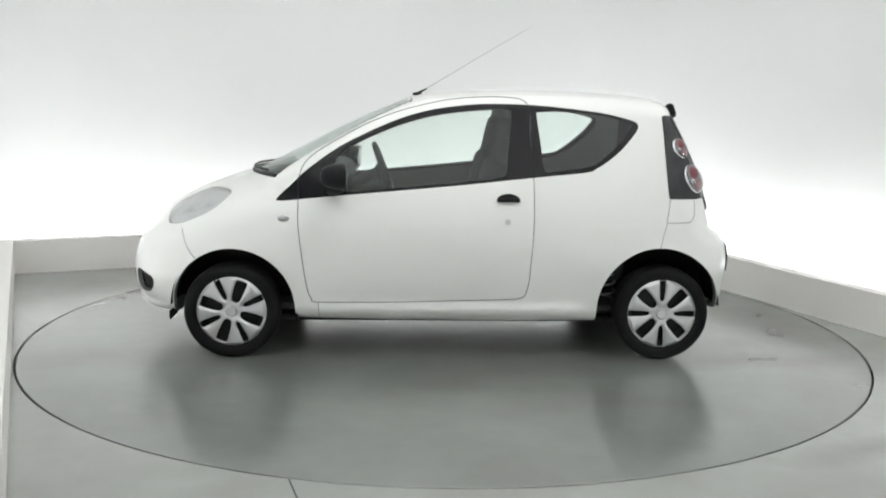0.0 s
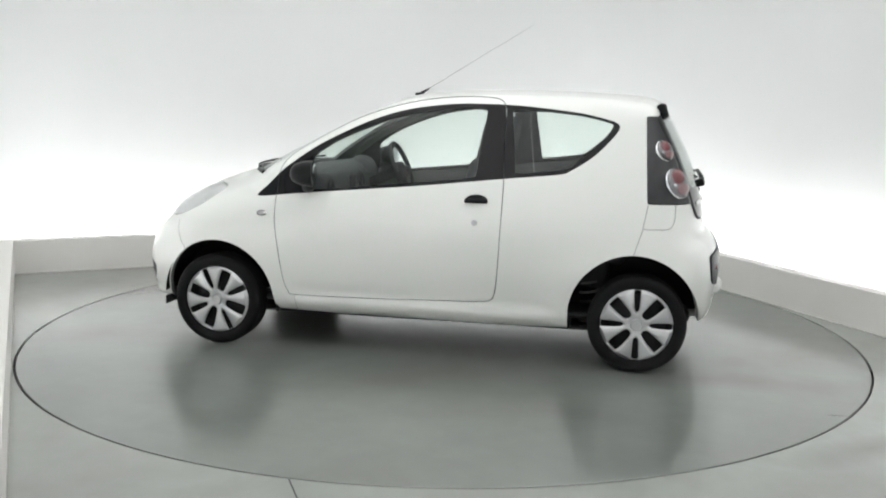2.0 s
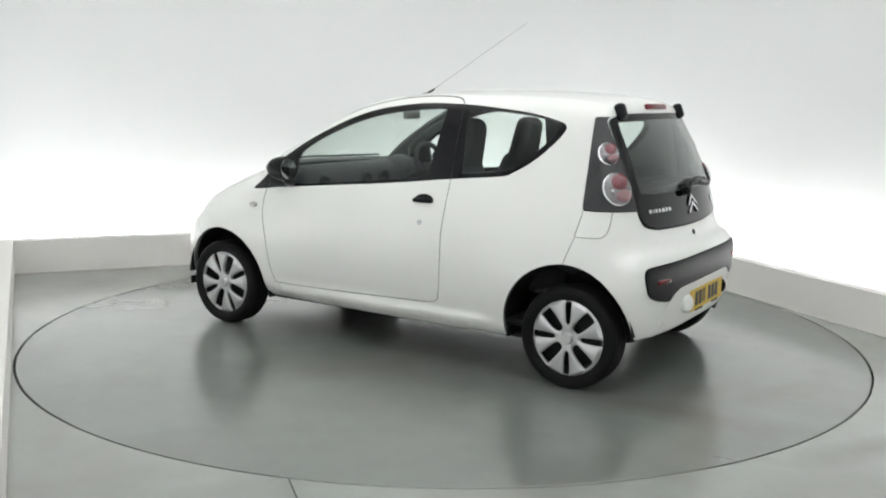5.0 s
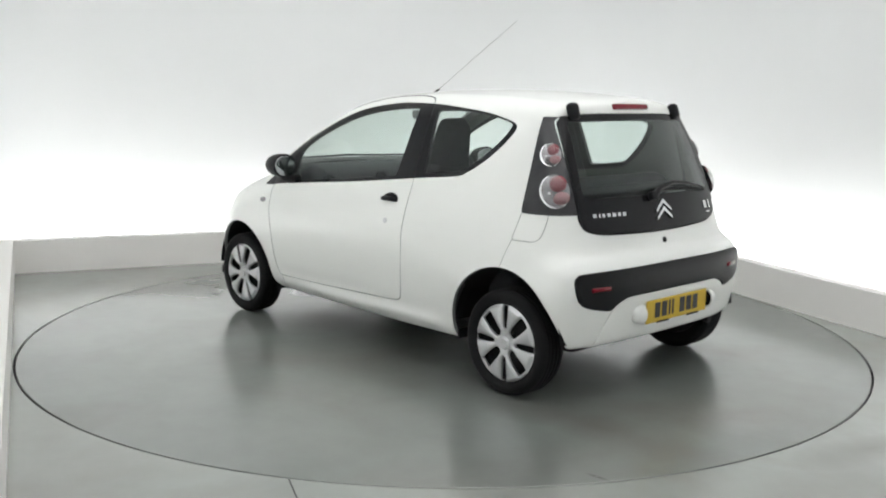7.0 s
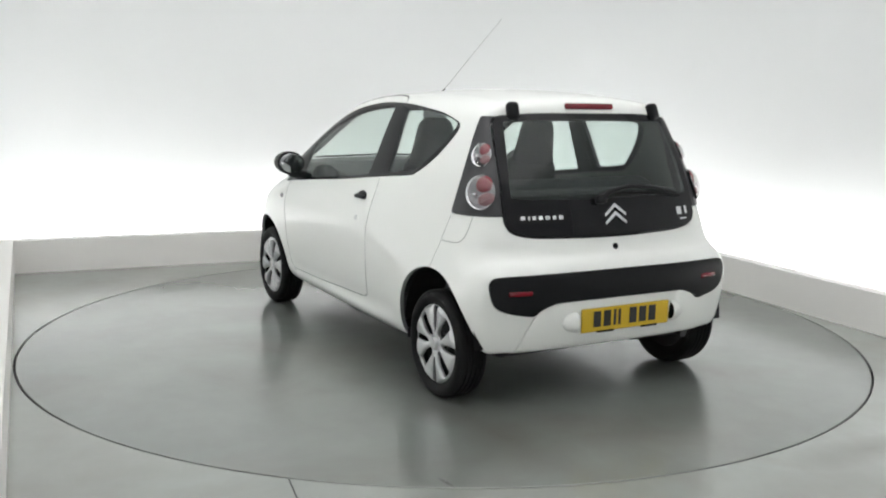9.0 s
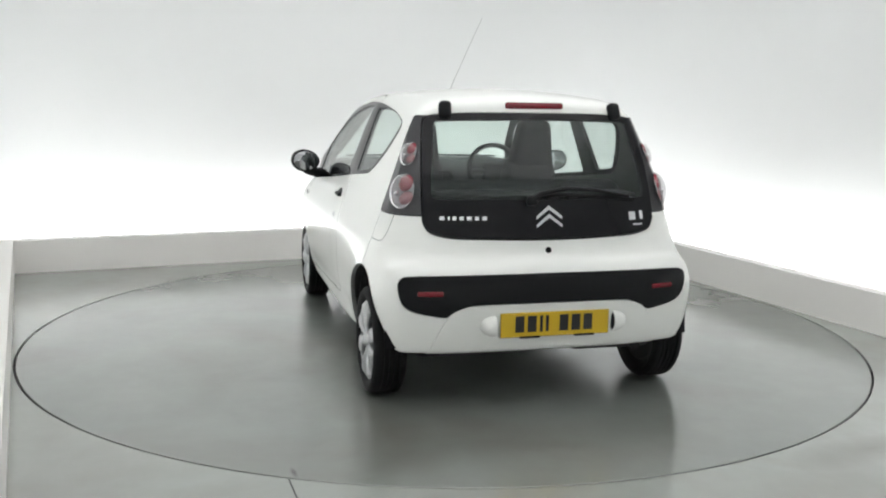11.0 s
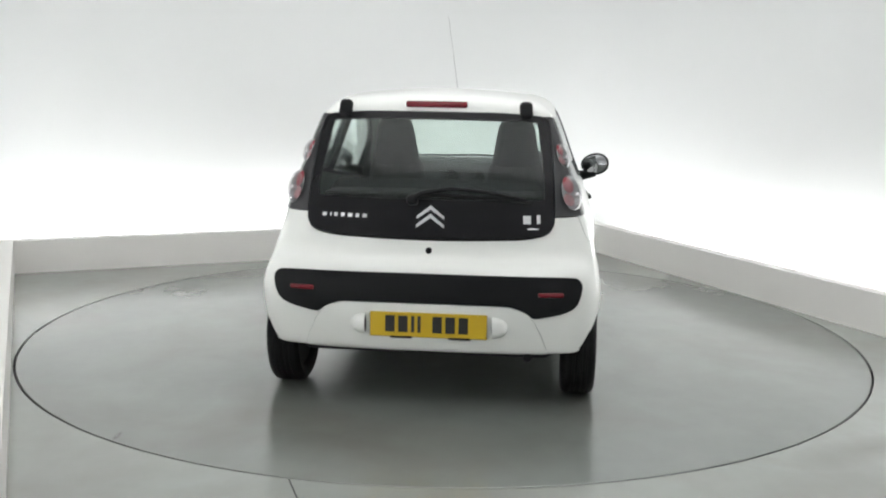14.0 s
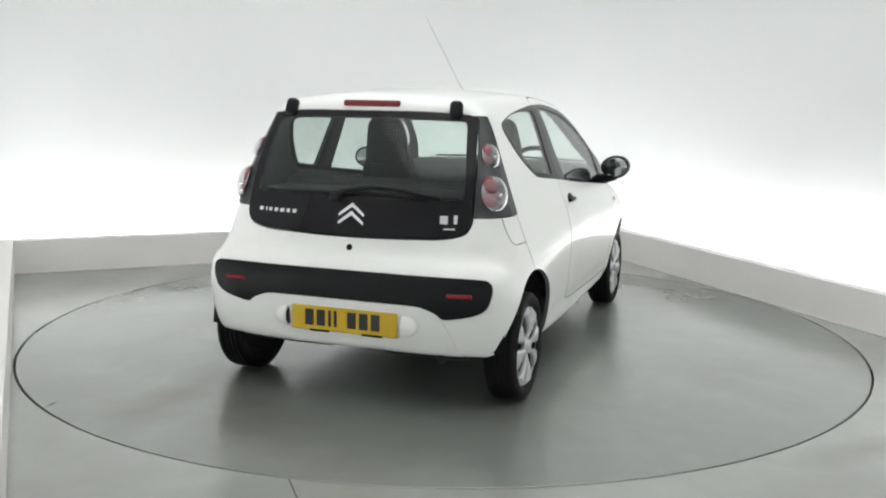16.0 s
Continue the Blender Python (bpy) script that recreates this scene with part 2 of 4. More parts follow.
# the outline along the middle, rear axle at x = 0, nose forwards
PROFILE = spline([(-0.22, 0.248), (-0.31, 0.264), (-0.354, 0.292), (-0.378, 0.40), (-0.388, 0.50), (-0.386, 0.595), (-0.36, 0.66), (-0.315, 0.70),
                  (-0.293, 0.78), (-0.270, 0.88), (-0.224, 1.03), (-0.155, 1.18), (-0.09, 1.30), (-0.072, 1.335), (-0.045, 1.385), (0.06, 1.416), (0.4, 1.438),
                  (0.8, 1.442), (1.15, 1.428), (1.37, 1.402), (1.6, 1.318), (1.85, 1.202), (2.1, 1.072), (2.3, 0.970), (2.45, 0.92), (2.65, 0.842),
                  (2.80, 0.755), (2.89, 0.655), (2.96, 0.585), (3.0, 0.49), (3.012, 0.385), (2.985, 0.29), (2.90, 0.222), (2.2, 0.195), (1.2, 0.19), (0.2, 0.20)], 8)
STEP = 0.01
GX, GZ = np.arange(-0.9, 3.7, STEP), np.arange(-0.2, 1.9, STEP)
FIELD = inside(PROFILE, np.stack(np.meshgrid(GX, GZ, indexing="ij"), -1).reshape(-1, 2)).reshape(len(GX), len(GZ))


def lookup(x, z):
    u, v = np.clip((x - GX[0]) / STEP, 0, len(GX) - 2.001), np.clip((z - GZ[0]) / STEP, 0, len(GZ) - 2.001)
    i, j = u.astype(int), v.astype(int)
    a, b = u - i, v - j
    return (FIELD[i, j] * (1 - a) + FIELD[i + 1, j] * a) * (1 - b) + (FIELD[i, j + 1] * (1 - a) + FIELD[i + 1, j + 1] * a) * b


def ease(a, b, x):
    t = np.clip((x - a) / (b - a), 0, 1)
    return t * t * (3 - 2 * t)


WIDE_Z = spline([(0.10, 0.725), (0.25, 0.752), (0.35, 0.772), (0.5, 0.790), (0.68, 0.797), (0.76, 0.786), (0.86, 0.756), (0.97, 0.715), (1.1, 0.665), (1.27, 0.600), (1.38, 0.545), (1.5, 0.47)], 10, False)
TAPER = spline([(-0.6, 0.22), (-0.3, 0.115), (0.0, 0.072), (0.15, 0.058), (0.7, 0.004), (1.1, 0.0), (1.9, 0.0), (2.3, 0.012), (2.7, 0.07), (3.0, 0.15), (3.3, 0.28)], 10, False)


def half_width(x, z):
    w = np.interp(z, WIDE_Z[:, 0], WIDE_Z[:, 1])
    tp = np.interp(x, TAPER[:, 0], TAPER[:, 1])
    low = 1 - 0.62 * ease(0.75, 0.50, z) * ease(1.0, 0.5, x)
    w = w * (1 - tp * low)
    for hx, amp in ((0.035, 0.030), (2.344, 0.015)):
        w = w + amp * np.exp(-(((x - hx) / 0.30) ** 2 + ((z - 0.44) / 0.25) ** 2))
    w = w + ease(0.40, 0.55, x) * ease(1.98, 1.85, x) * (0.013 * np.exp(-((z - 0.262) / 0.034) ** 2) - 0.006 * np.exp(-((z - 0.335) / 0.04) ** 2))
    return w


def body(p):
    x, a, z = p[:, 0], np.abs(p[:, 1]), p[:, 2]
    up = ease(0.7, 1.0, z)
    s = ease(0.4, 2.2, x)
    low = ease(0.74, 0.60, z)
    bow = (1 - s) * (0.085 * (a / 0.68) ** 2.4 * (1 - low) + 0.068 * (a / 0.69) ** 3.3 * low) - s * (0.34 - 0.24 * ease(0.84, 1.02, z)) * (a / 0.75) ** 2.3
    d1 = lookup(x - bow, z + up * 0.036 * (a / 0.5) ** 2)
    d2 = 0.96 * (a - half_width(x, z))
    k = 0.13 - 0.06 * ease(0.82, 1.0, z) - 0.045 * low * (1 - s)
    h = np.maximum(k - np.abs(d1 - d2), 0) / k
    return np.maximum(d1, d2) + h * h * k * 0.25


def slope(p, h=0.004):
    g = np.stack([body(p + h * e) - body(p - h * e) for e in np.eye(3)], -1) / (2 * h)
    return g


def skin(h):
    """The surface of the left half of the body as triangles."""
    xs, ys, zs = np.arange(-0.55, 3.2, h), np.arange(-2.5 * h, 0.92, h), np.arange(0.08, 1.55, h)
    nx, ny, nz = len(xs), len(ys), len(zs)
    v = body(np.stack(np.meshgrid(xs, ys, zs, indexing="ij"), -1).reshape(-1, 3)).reshape(nx, ny, nz)
    tot, cnt = np.zeros((nx - 1, ny - 1, nz - 1, 3)), np.zeros((nx - 1, ny - 1, nz - 1))
    corner = [(i, j, k) for i in (0, 1) for j in (0, 1) for k in (0, 1)]
    for a in corner:
        for ax in range(3):
            if a[ax]:
                continue
            b = tuple(1 if q == ax else a[q] for q in range(3))
            va = v[a[0]:nx - 1 + a[0], a[1]:ny - 1 + a[1], a[2]:nz - 1 + a[2]]
            vb = v[b[0]:nx - 1 + b[0], b[1]:ny - 1 + b[1], b[2]:nz - 1 + b[2]]
            cross = (va < 0) != (vb < 0)
            t = np.where(cross, va / np.where(cross, va - vb, 1), 0)
            for q in range(3):
                tot[..., q] += np.where(cross, a[q] + (t if q == ax else 0), 0)
            cnt += cross
    live = cnt > 0
    idx = np.full(live.shape, -1)
    idx[live] = np.arange(live.sum())
    base = np.stack(np.meshgrid(xs[:-1], ys[:-1], zs[:-1], indexing="ij"), -1)[live]
    verts = base + h * tot[live] / cnt[live][:, None]
    quads = []
    for ax in range(3):
        o = [q for q in range(3) if q != ax]
        va = np.take(v, range(v.shape[ax] - 1), ax)
        vb = np.take(v, range(1, v.shape[ax]), ax)
        cross = np.argwhere((va < 0) != (vb < 0))
        for c in cross:
            if min(c[o[0]], c[o[1]]) < 1 or c[o[0]] >= live.shape[o[0]] or c[o[1]] >= live.shape[o[1]]:
                continue
            ids = []
            for d0, d1 in ((-1, -1), (0, -1), (0, 0), (-1, 0)):
                e = c.copy()
                e[o[0]] += d0
                e[o[1]] += d1
                ids.append(idx[tuple(e)])
            if min(ids) >= 0:
                quads.append(ids)
    q = np.array(quads)
    for _ in range(4):
        near, deg = np.zeros_like(verts), np.zeros(len(verts))
        for a, b in ((0, 1), (1, 2), (2, 3), (3, 0)):
            for m, n in ((a, b), (b, a)):
                np.add.at(near, q[:, m], verts[q[:, n]])
                np.add.at(deg, q[:, m], 1)
        ok = deg > 3
        verts[ok] += 0.5 * (near[ok] / deg[ok][:, None] - verts[ok])
        for _ in range(2):
            g = slope(verts)
            verts -= body(verts)[:, None] * g / np.maximum((g * g).sum(1), 0.2)[:, None]
    tri = np.concatenate([q[:, [0, 1, 2]], q[:, [0, 2, 3]]])
    n = np.cross(verts[tri[:, 1]] - verts[tri[:, 0]], verts[tri[:, 2]] - verts[tri[:, 0]])
    flip = (n * slope(verts[tri].mean(1))).sum(1) < 0
    tri[flip] = tri[flip][:, ::-1]
    return verts, tri


def cut(mesh, value):
    """Splits a triangle mesh where value changes sign: (part below zero, part above)."""
    verts, tri = mesh
    value = np.where(np.abs(value) < 1e-6, 1e-6, value)
    neg = value[tri] < 0
    n = neg.sum(1)
    lo, hi = [list(map(tuple, tri[n == 3]))], [list(map(tuple, tri[n == 0]))]
    lo, hi = lo[0], hi[0]
    extra, made = [], {}

    def mid(a, b):
        key = (min(a, b), max(a, b))
        if key not in made:
            t = value[a] / (value[a] - value[b])
            made[key] = len(verts) + len(extra)
            extra.append(verts[a] + t * (verts[b] - verts[a]))
        return made[key]
    for t in tri[(n == 1) | (n == 2)]:
        s = value[t] < 0
        alone = s if s.sum() == 1 else ~s
        k = int(np.argmax(alone))
        a, b, c = int(t[k]), int(t[(k + 1) % 3]), int(t[(k + 2) % 3])
        p, q = mid(a, b), mid(a, c)
        one, two = (lo, hi) if s.sum() == 1 else (hi, lo)
        one.append((a, p, q))
        two += [(p, b, c), (p, c, q)]
    allv = np.concatenate([verts, np.array(extra)]) if extra else verts
    res = []
    for t in (lo, hi):
        t = np.array(t, int).reshape(-1, 3)
        used, back = np.unique(t, return_inverse=True)
        res.append((allv[used], back.reshape(-1, 3)))
    return res


def refine(mesh, near, levels=2):
    """Quarters the triangles for which near(middle, size) holds."""
    v, t = mesh
    for _ in range(levels):
        tri = v[t]
        size = np.linalg.norm(tri - np.roll(tri, 1, 1), axis=2).max(1)
        pick = near(tri.mean(1), size)
        a, b, c = (t[pick][:, k] for k in range(3))
        n, m = len(v), int(pick.sum())
        ab, bc, ca = n + np.arange(m), n + m + np.arange(m), n + 2 * m + np.arange(m)
        v = np.concatenate([v, (v[a] + v[b]) / 2, (v[b] + v[c]) / 2, (v[c] + v[a]) / 2])
        t = np.concatenate([t[~pick], np.stack([a, ab, ca], 1), np.stack([ab, b, bc], 1), np.stack([ca, bc, c], 1), np.stack([ab, bc, ca], 1)])
    return v, t


def mirrored(mesh):
    v, t = mesh
    return v * np.array([1, -1, 1]), t[:, ::-1]


def both(mesh):
    """A half across the middle with its mirror image, welded."""
    v, t = mesh
    w, u = mirrored(mesh)
    on = np.abs(v[:, 1]) < 1e-4
    where = np.where(on, np.arange(len(v)), len(v) + np.cumsum(~on) - 1)
    return np.concatenate([v, w[~on]]), np.concatenate([t, where[u]])


def panel(name, mesh, outer, inner, parent, thick=0.018, lift=0.0, label=""):
    """A curved sheet with thickness: outer face, inner face and rim."""
    v, t = mesh
    g = slope(v)
    n = g / np.maximum(np.linalg.norm(g, axis=1), 1e-6)[:, None]
    top, low = v + lift * n, v + (lift - thick) * n
    edges = {}
    for a, b, c in t.tolist():
        for e in ((a, b), (b, c), (c, a)):
            edges[e] = True
    rim = [e for e in edges if (e[1], e[0]) not in edges]
    k = len(v)
    pts, nrm, faces, mats = [top, low], [n, -n], t.tolist() + (t[:, ::-1] + k).tolist(), [0] * len(t) + [1] * len(t)
    base = 2 * k
    rv, rn = [], []
    for a, b in rim:
        e = top[b] - top[a]
        d = np.cross(e, n[a])
        d = d / max(np.linalg.norm(d), 1e-9)
        rv += [top[a], low[a], low[b], top[b]]
        rn += [d] * 4
        faces.append([base, base + 1, base + 2, base + 3])
        mats.append(1)
        base += 4
    if rv:
        pts.append(np.array(rv))
        nrm.append(np.array(rn))
    me = bpy.data.meshes.new(name)
    me.from_pydata(np.concatenate(pts).tolist(), [], faces)
    me.materials.append(outer)
    me.materials.append(inner)
    me.polygons.foreach_set("material_index", mats)
    me.polygons.foreach_set("use_smooth", [True] * len(faces))
    me.update()
    me.normals_split_custom_set_from_vertices(np.concatenate(nrm).tolist())
    ob = new(name, me)
    if parent:
        ob.parent = parent
    return tagged(ob, label)


# ---- car materials ----
def clear_glass(name, tint, gloss=0.02, shine=1.0, least=0.02, most=0.75, rise=5.0):
    """Thin window glass: tinted see-through with a gloss that grows towards grazing view."""
    m = bpy.data.materials.new(name)
    m.use_nodes = True
    t = m.node_tree
    t.nodes.remove(t.nodes["Principled BSDF"])
    out = t.nodes["Material Output"]
    see, shiny, mix, fr, power, scale = (t.nodes.new(k) for k in ("ShaderNodeBsdfTransparent", "ShaderNodeBsdfGlossy", "ShaderNodeMixShader", "ShaderNodeLayerWeight", "ShaderNodeMath", "ShaderNodeMapRange"))
    see.inputs[0].default_value = (*tint, 1)
    shiny.inputs["Roughness"].default_value = gloss
    shiny.inputs["Color"].default_value = (shine, shine, shine, 1)
    fr.inputs["Blend"].default_value = 0.5
    power.operation = "POWER"
    power.inputs[1].default_value = rise
    scale.inputs[3].default_value, scale.inputs[4].default_value = least, most
    t.links.new(fr.outputs["Facing"], power.inputs[0])
    t.links.new(power.outputs[0], scale.inputs[0])
    t.links.new(scale.outputs[0], mix.inputs[0])
    t.links.new(see.outputs[0], mix.inputs[1])
    t.links.new(shiny.outputs[0], mix.inputs[2])
    t.links.new(mix.outputs[0], out.inputs[0])
    return m


GLASS = clear_glass("window_glass", (0.945, 0.972, 0.96))
REARGLASS = clear_glass("rear_window_glass", (0.86, 0.90, 0.885), least=0.022, most=0.8, rise=4.0)
SCREENGLASS = clear_glass("windscreen_glass", (0.93, 0.965, 0.95), least=0.02, most=0.6, rise=6.0)
CHROME = shader("chrome", (0.80, 0.80, 0.81), 0.12, metal=1.0)
SILVER = worn(shader("silver_cap", (0.58, 0.585, 0.595), 0.33, metal=0.75), 12.0, 0.08)
MIRROR = shader("mirror_glass", (0.36, 0.37, 0.38), 0.02, metal=1.0)
DARKLAMP = worn(shader("lamp_housing", (0.045, 0.045, 0.048), 0.14, spec=0.5), 14.0, 0.35)
RED = shader("red_lens", (0.15, 0.004, 0.011), 0.2, coat=0.15)
PINK = worn(shader("ribbed_red_lens", (0.23, 0.022, 0.034), 0.2, coat=0.5), 40.0, 0.4)
DOMEGLASS = clear_glass("lamp_dome_glass", (0.80, 0.79, 0.80), least=0.05, most=0.8, rise=3.0)
ROSE = worn(shader("rosy_lamp_lens", (0.36, 0.19, 0.20), 0.16, metal=0.4, coat=0.5), 40.0, 0.35)
BOWL = worn(shader("lamp_reflector", (0.42, 0.41, 0.42), 0.22, metal=0.9), 30.0, 0.25)
CLEARLENS = shader("clear_lens", (0.42, 0.41, 0.42), 0.08, metal=0.5, coat=0.8)
HEADGLASS = clear_glass("headlight_glass", (0.95, 0.96, 0.96), least=0.06, most=0.9, rise=3.0)
HEADLENS = worn(shader("headlight_reflector", (0.78, 0.79, 0.79), 0.25, metal=0.3), 20.0, 0.15)
AERIAL = shader("aerial_rod", (0.22, 0.22, 0.22), 0.5)
YELLOW = worn(shader("plate_yellow", (0.60, 0.40, 0.018), 0.4), 9.0, 0.04)
INK = shader("plate_ink", (0.02, 0.02, 0.02), 0.5)
TRIM = worn(shader("pale_cabin_trim", (0.17, 0.178, 0.175), 0.75), 6.0, 0.12, 0.2, 300)
CLOTH = worn(shader("seat_cloth", (0.045, 0.046, 0.05), 0.9), 7.0, 0.25, 0.5, 400)
DASH = worn(shader("dashboard_plastic", (0.095, 0.098, 0.102), 0.65), 6.0, 0.15, 0.3, 300)
STEEL = worn(shader("dark_steel", (0.013, 0.013, 0.014), 0.6, metal=0.2), 9.0, 0.3)
WELL = worn(shader("wheel_well_felt", (0.012, 0.012, 0.013), 0.9), 9.0, 0.3)

# ---- the car: cut the skin into panels ----
car = empty("car", "white three-door hatchback car parked on the turntable", "car")
HUBS = ((0.035, 0.256), (2.345, 0.254))
FAR = 9.0


def xz(mesh):
    return mesh[0][:, [0, 2]]


def yz(mesh):
    return mesh[0][:, [1, 2]]


def carve(mesh, value, gap=0.003):
    """The piece where value is negative and the rest, with a joint between them."""
    piece = cut(mesh, value(mesh) + gap)[0]
    rest = cut(mesh, value(mesh) - gap)[1]
    return piece, rest


def outline(points, n=6):
    poly = spline(points, n)
    return lambda q: inside(poly, q)


def groove(points, width=0.006):
    """Distance to an open line, less half the groove's width."""
    p = spline(points, 6, False)

    def f(q):
        best = np.full(len(q), 1e9)
        for a, b in zip(p, p[1:]):
            e, w = b - a, q - a
            t = np.clip(w @ e / max(e @ e, 1e-12), 0, 1)
            d = w - t[:, None] * e
            best = np.minimum(best, (d * d).sum(1))
        return np.sqrt(best) - width / 2
    return f


def surface(axis, **at):
    """The outermost body point along one axis (+y side, -x rear, +x front, +z top), with its normal."""
    i, way = {"y": (1, 1), "-x": (0, -1), "x": (0, 1), "z": (2, 1)}[axis]
    p = np.array([at.get("x", 0.0), at.get("y", 0.0), at.get("z", 0.0)], float)
    mid = {1: 0.0, 0: 1.2, 2: 0.7}[i]
    s = np.linspace(mid + way * 2.4, mid, 1200)
    q = np.repeat(p[None], len(s), 0)
    q[:, i] = s
    k = int(np.argmax(body(q) < 0))
    a, b = s[max(k - 1, 0)], s[k]
    for _ in range(25):
        m = (a + b) / 2
        p[i] = m
        if body(p[None])[0] < 0:
            b = m
        else:
            a = m
    g = slope(p[None])[0]
    return Vector(p), Vector(g / np.linalg.norm(g))


def seat_on(p, n, up=(0, 0, 1), lift=0.0):
    """A pose whose local z is the normal and local y points up."""
    z = n.normalized()
    x = Vector(up).cross(z).normalized()
    y = z.cross(x)
    return Matrix.Translation(p + z * lift) @ Matrix((x, y, z)).transposed().to_4x4()


def placed(bm, m):
    bmesh.ops.transform(bm, matrix=m, verts=bm.verts)
    return bm


def flip(bm):
    """Mirror image across the car's middle."""
    for v in bm.verts:
        v.co.y = -v.co.y
    bmesh.ops.reverse_faces(bm, faces=bm.faces)
    return bm


def dome(rx, ry, h, n=28, rings=7, squash=1.0):
    """A shallow lens-shaped dome on a disc, local z outwards."""
    bm = bmesh.new()
    rows = []
    for j in range(rings):
        a = math.pi / 2 * j / (rings - 1)
        rows.append([bm.verts.new((rx * math.cos(a) ** squash * math.cos(t), ry * math.cos(a) ** squash * math.sin(t), h * math.sin(a))) for t in (2 * math.pi * k / n for k in range(n))] if j < rings - 1 else [bm.verts.new((0, 0, h))])
    for a, b in zip(rows, rows[1:]):
        for k in range(n):
            bm.faces.new((a[k], a[(k + 1) % n], b[(k + 1) % n], b[k]) if len(b) > 1 else (a[k], a[(k + 1) % n], b[0]))
    bm.faces.new(rows[0][::-1])
    return bm


def ring(rx, ry, w, h, n=36):
    """A rounded bezel."""
    pts = [(rx * math.cos(2 * math.pi * k / n), ry * math.sin(2 * math.pi * k / n), h) for k in range(n + 1)]
    return tube(pts, w, 8)


half = skin(0.018)
half = cut(half, -half[0][:, 1])[0]


def arch(m):
    x, y, z = m[0].T
    best = np.full(len(x), FAR)
    for cx, cz, r in ((0.058, 0.285, 0.332), (2.336, 0.270, 0.326)):
        d = np.where(z > cz, np.hypot(x - cx, z - cz), np.abs(x - cx)) - r
        best = np.minimum(best, d)
    return np.maximum(best, 0.46 - y)


half = cut(half, arch(half))[1]
DOOR = outline([(1.99, 0.95), (1.989, 0.851), (1.986, 0.72), (1.97, 0.57), (1.943, 0.387), (1.918, 0.324), (1.880, 0.308), (1.474, 0.311), (1.1, 0.322), (0.87, 0.329), (0.795, 0.342), (0.772, 0.385),
                (0.760, 0.49), (0.748, 0.733), (0.746, 0.936), (0.752, 1.05), (0.760, 1.2), (0.762, 1.333), (0.790, 1.382), (0.86, 1.398), (1.0, 1.400), (1.178, 1.385), (1.332, 1.354), (1.486, 1.310),
                (1.643, 1.245), (1.80, 1.160), (1.923, 1.080), (1.970, 1.025)])
DLO = outline([(2.106, 0.852), (2.073, 0.888), (2.024, 0.934), (1.942, 1.011), (1.785, 1.124), (1.628, 1.206), (1.470, 1.275), (1.320, 1.321), (1.170, 1.347), (0.99, 1.363), (0.751, 1.360), (0.566, 1.346), (0.36, 1.322),
               (0.226, 1.292), (0.180, 1.276), (0.166, 1.252), (0.193, 1.205), (0.270, 1.122), (0.344, 1.064), (0.406, 1.028), (0.460, 1.008), (0.746, 0.979), (1.182, 0.931), (1.628, 0.890), (1.893, 0.865), (2.02, 0.850), (2.09, 0.845)])
FRONT_PANE = outline([(1.795, 1.070), (1.74, 1.122), (1.630, 1.184), (1.449, 1.256), (1.281, 1.303), (1.119, 1.330), (0.959, 1.344), (0.885, 1.343), (0.862, 1.325), (0.873, 1.2), (0.890, 1.03), (0.902, 0.985), (0.95, 0.975), (1.21, 0.946),
                      (1.545, 0.912), (1.753, 0.893), (1.80, 0.905), (1.803, 0.98)])
QUARTER_PANE = outline([(0.715, 1.332), (0.60, 1.338), (0.489, 1.332), (0.338, 1.312), (0.225, 1.285), (0.198, 1.266), (0.236, 1.204), (0.312, 1.126), (0.389, 1.064), (0.432, 1.040), (0.55, 1.022), (0.670, 1.010), (0.690, 1.022), (0.705, 1.15), (0.725, 1.31)])
side = lambda f: (lambda m: np.maximum(f(xz(m)), 0.40 - m[0][:, 1]))
HATCH = outline([(-0.6, 1.328), (-0.25, 1.326), (0.25, 1.326), (0.45, 1.316), (0.500, 1.303), (0.522, 1.26), (0.548, 1.07), (0.558, 0.88), (0.553, 0.835), (0.525, 0.800), (0.44, 0.780), (0.31, 0.774), (0.0, 0.768), (-0.31, 0.774), (-0.6, 0.78)])
HATCH_PANE = outline([(-0.5, 1.292), (0.0, 1.296), (0.43, 1.288), (0.470, 1.272), (0.484, 1.20), (0.506, 1.05), (0.512, 0.975), (0.49, 0.945), (0.3, 0.942), (0.0, 0.940), (-0.5, 0.942)])
INSERT = outline([(-0.4, 0.628), (0.0, 0.628), (0.41, 0.626), (0.63, 0.622), (0.675, 0.612), (0.690, 0.585), (0.682, 0.53), (0.660, 0.490), (0.61, 0.465), (0.54, 0.450), (0.482, 0.443), (0.452, 0.465), (0.40, 0.486), (0.33, 0.496), (0.0, 0.498), (-0.4, 0.498)])
VALANCE = outline([(-0.4, 0.500), (0.0, 0.500), (0.33, 0.498), (0.40, 0.488), (0.452, 0.467), (0.474, 0.440), (0.500, 0.394), (0.524, 0.339), (0.545, 0.27), (0.55, 0.1), (-0.4, 0.1)])
rear = lambda f: (lambda m: np.maximum(f(yz(m)), m[0][:, 0] - 0.30))

door_all, half = carve(half, side(DOOR), 0.0022)
glazing, door_skin = carve(door_all, side(DLO), 0.0)
door_pane, door_frame = carve(glazing, side(FRONT_PANE), 0.0)
black, half = carve(half, side(DLO), 0.0)
sail, quarter = cut(black, 1.4 - black[0][:, 0])
quarter_pane, quarter_frame = carve(quarter, side(QUARTER_PANE), 0.0)
hatch, half = carve(half, rear(HATCH), 0.004)
hatch_pane, hatch_margin = carve(hatch, rear(HATCH_PANE), 0.0)


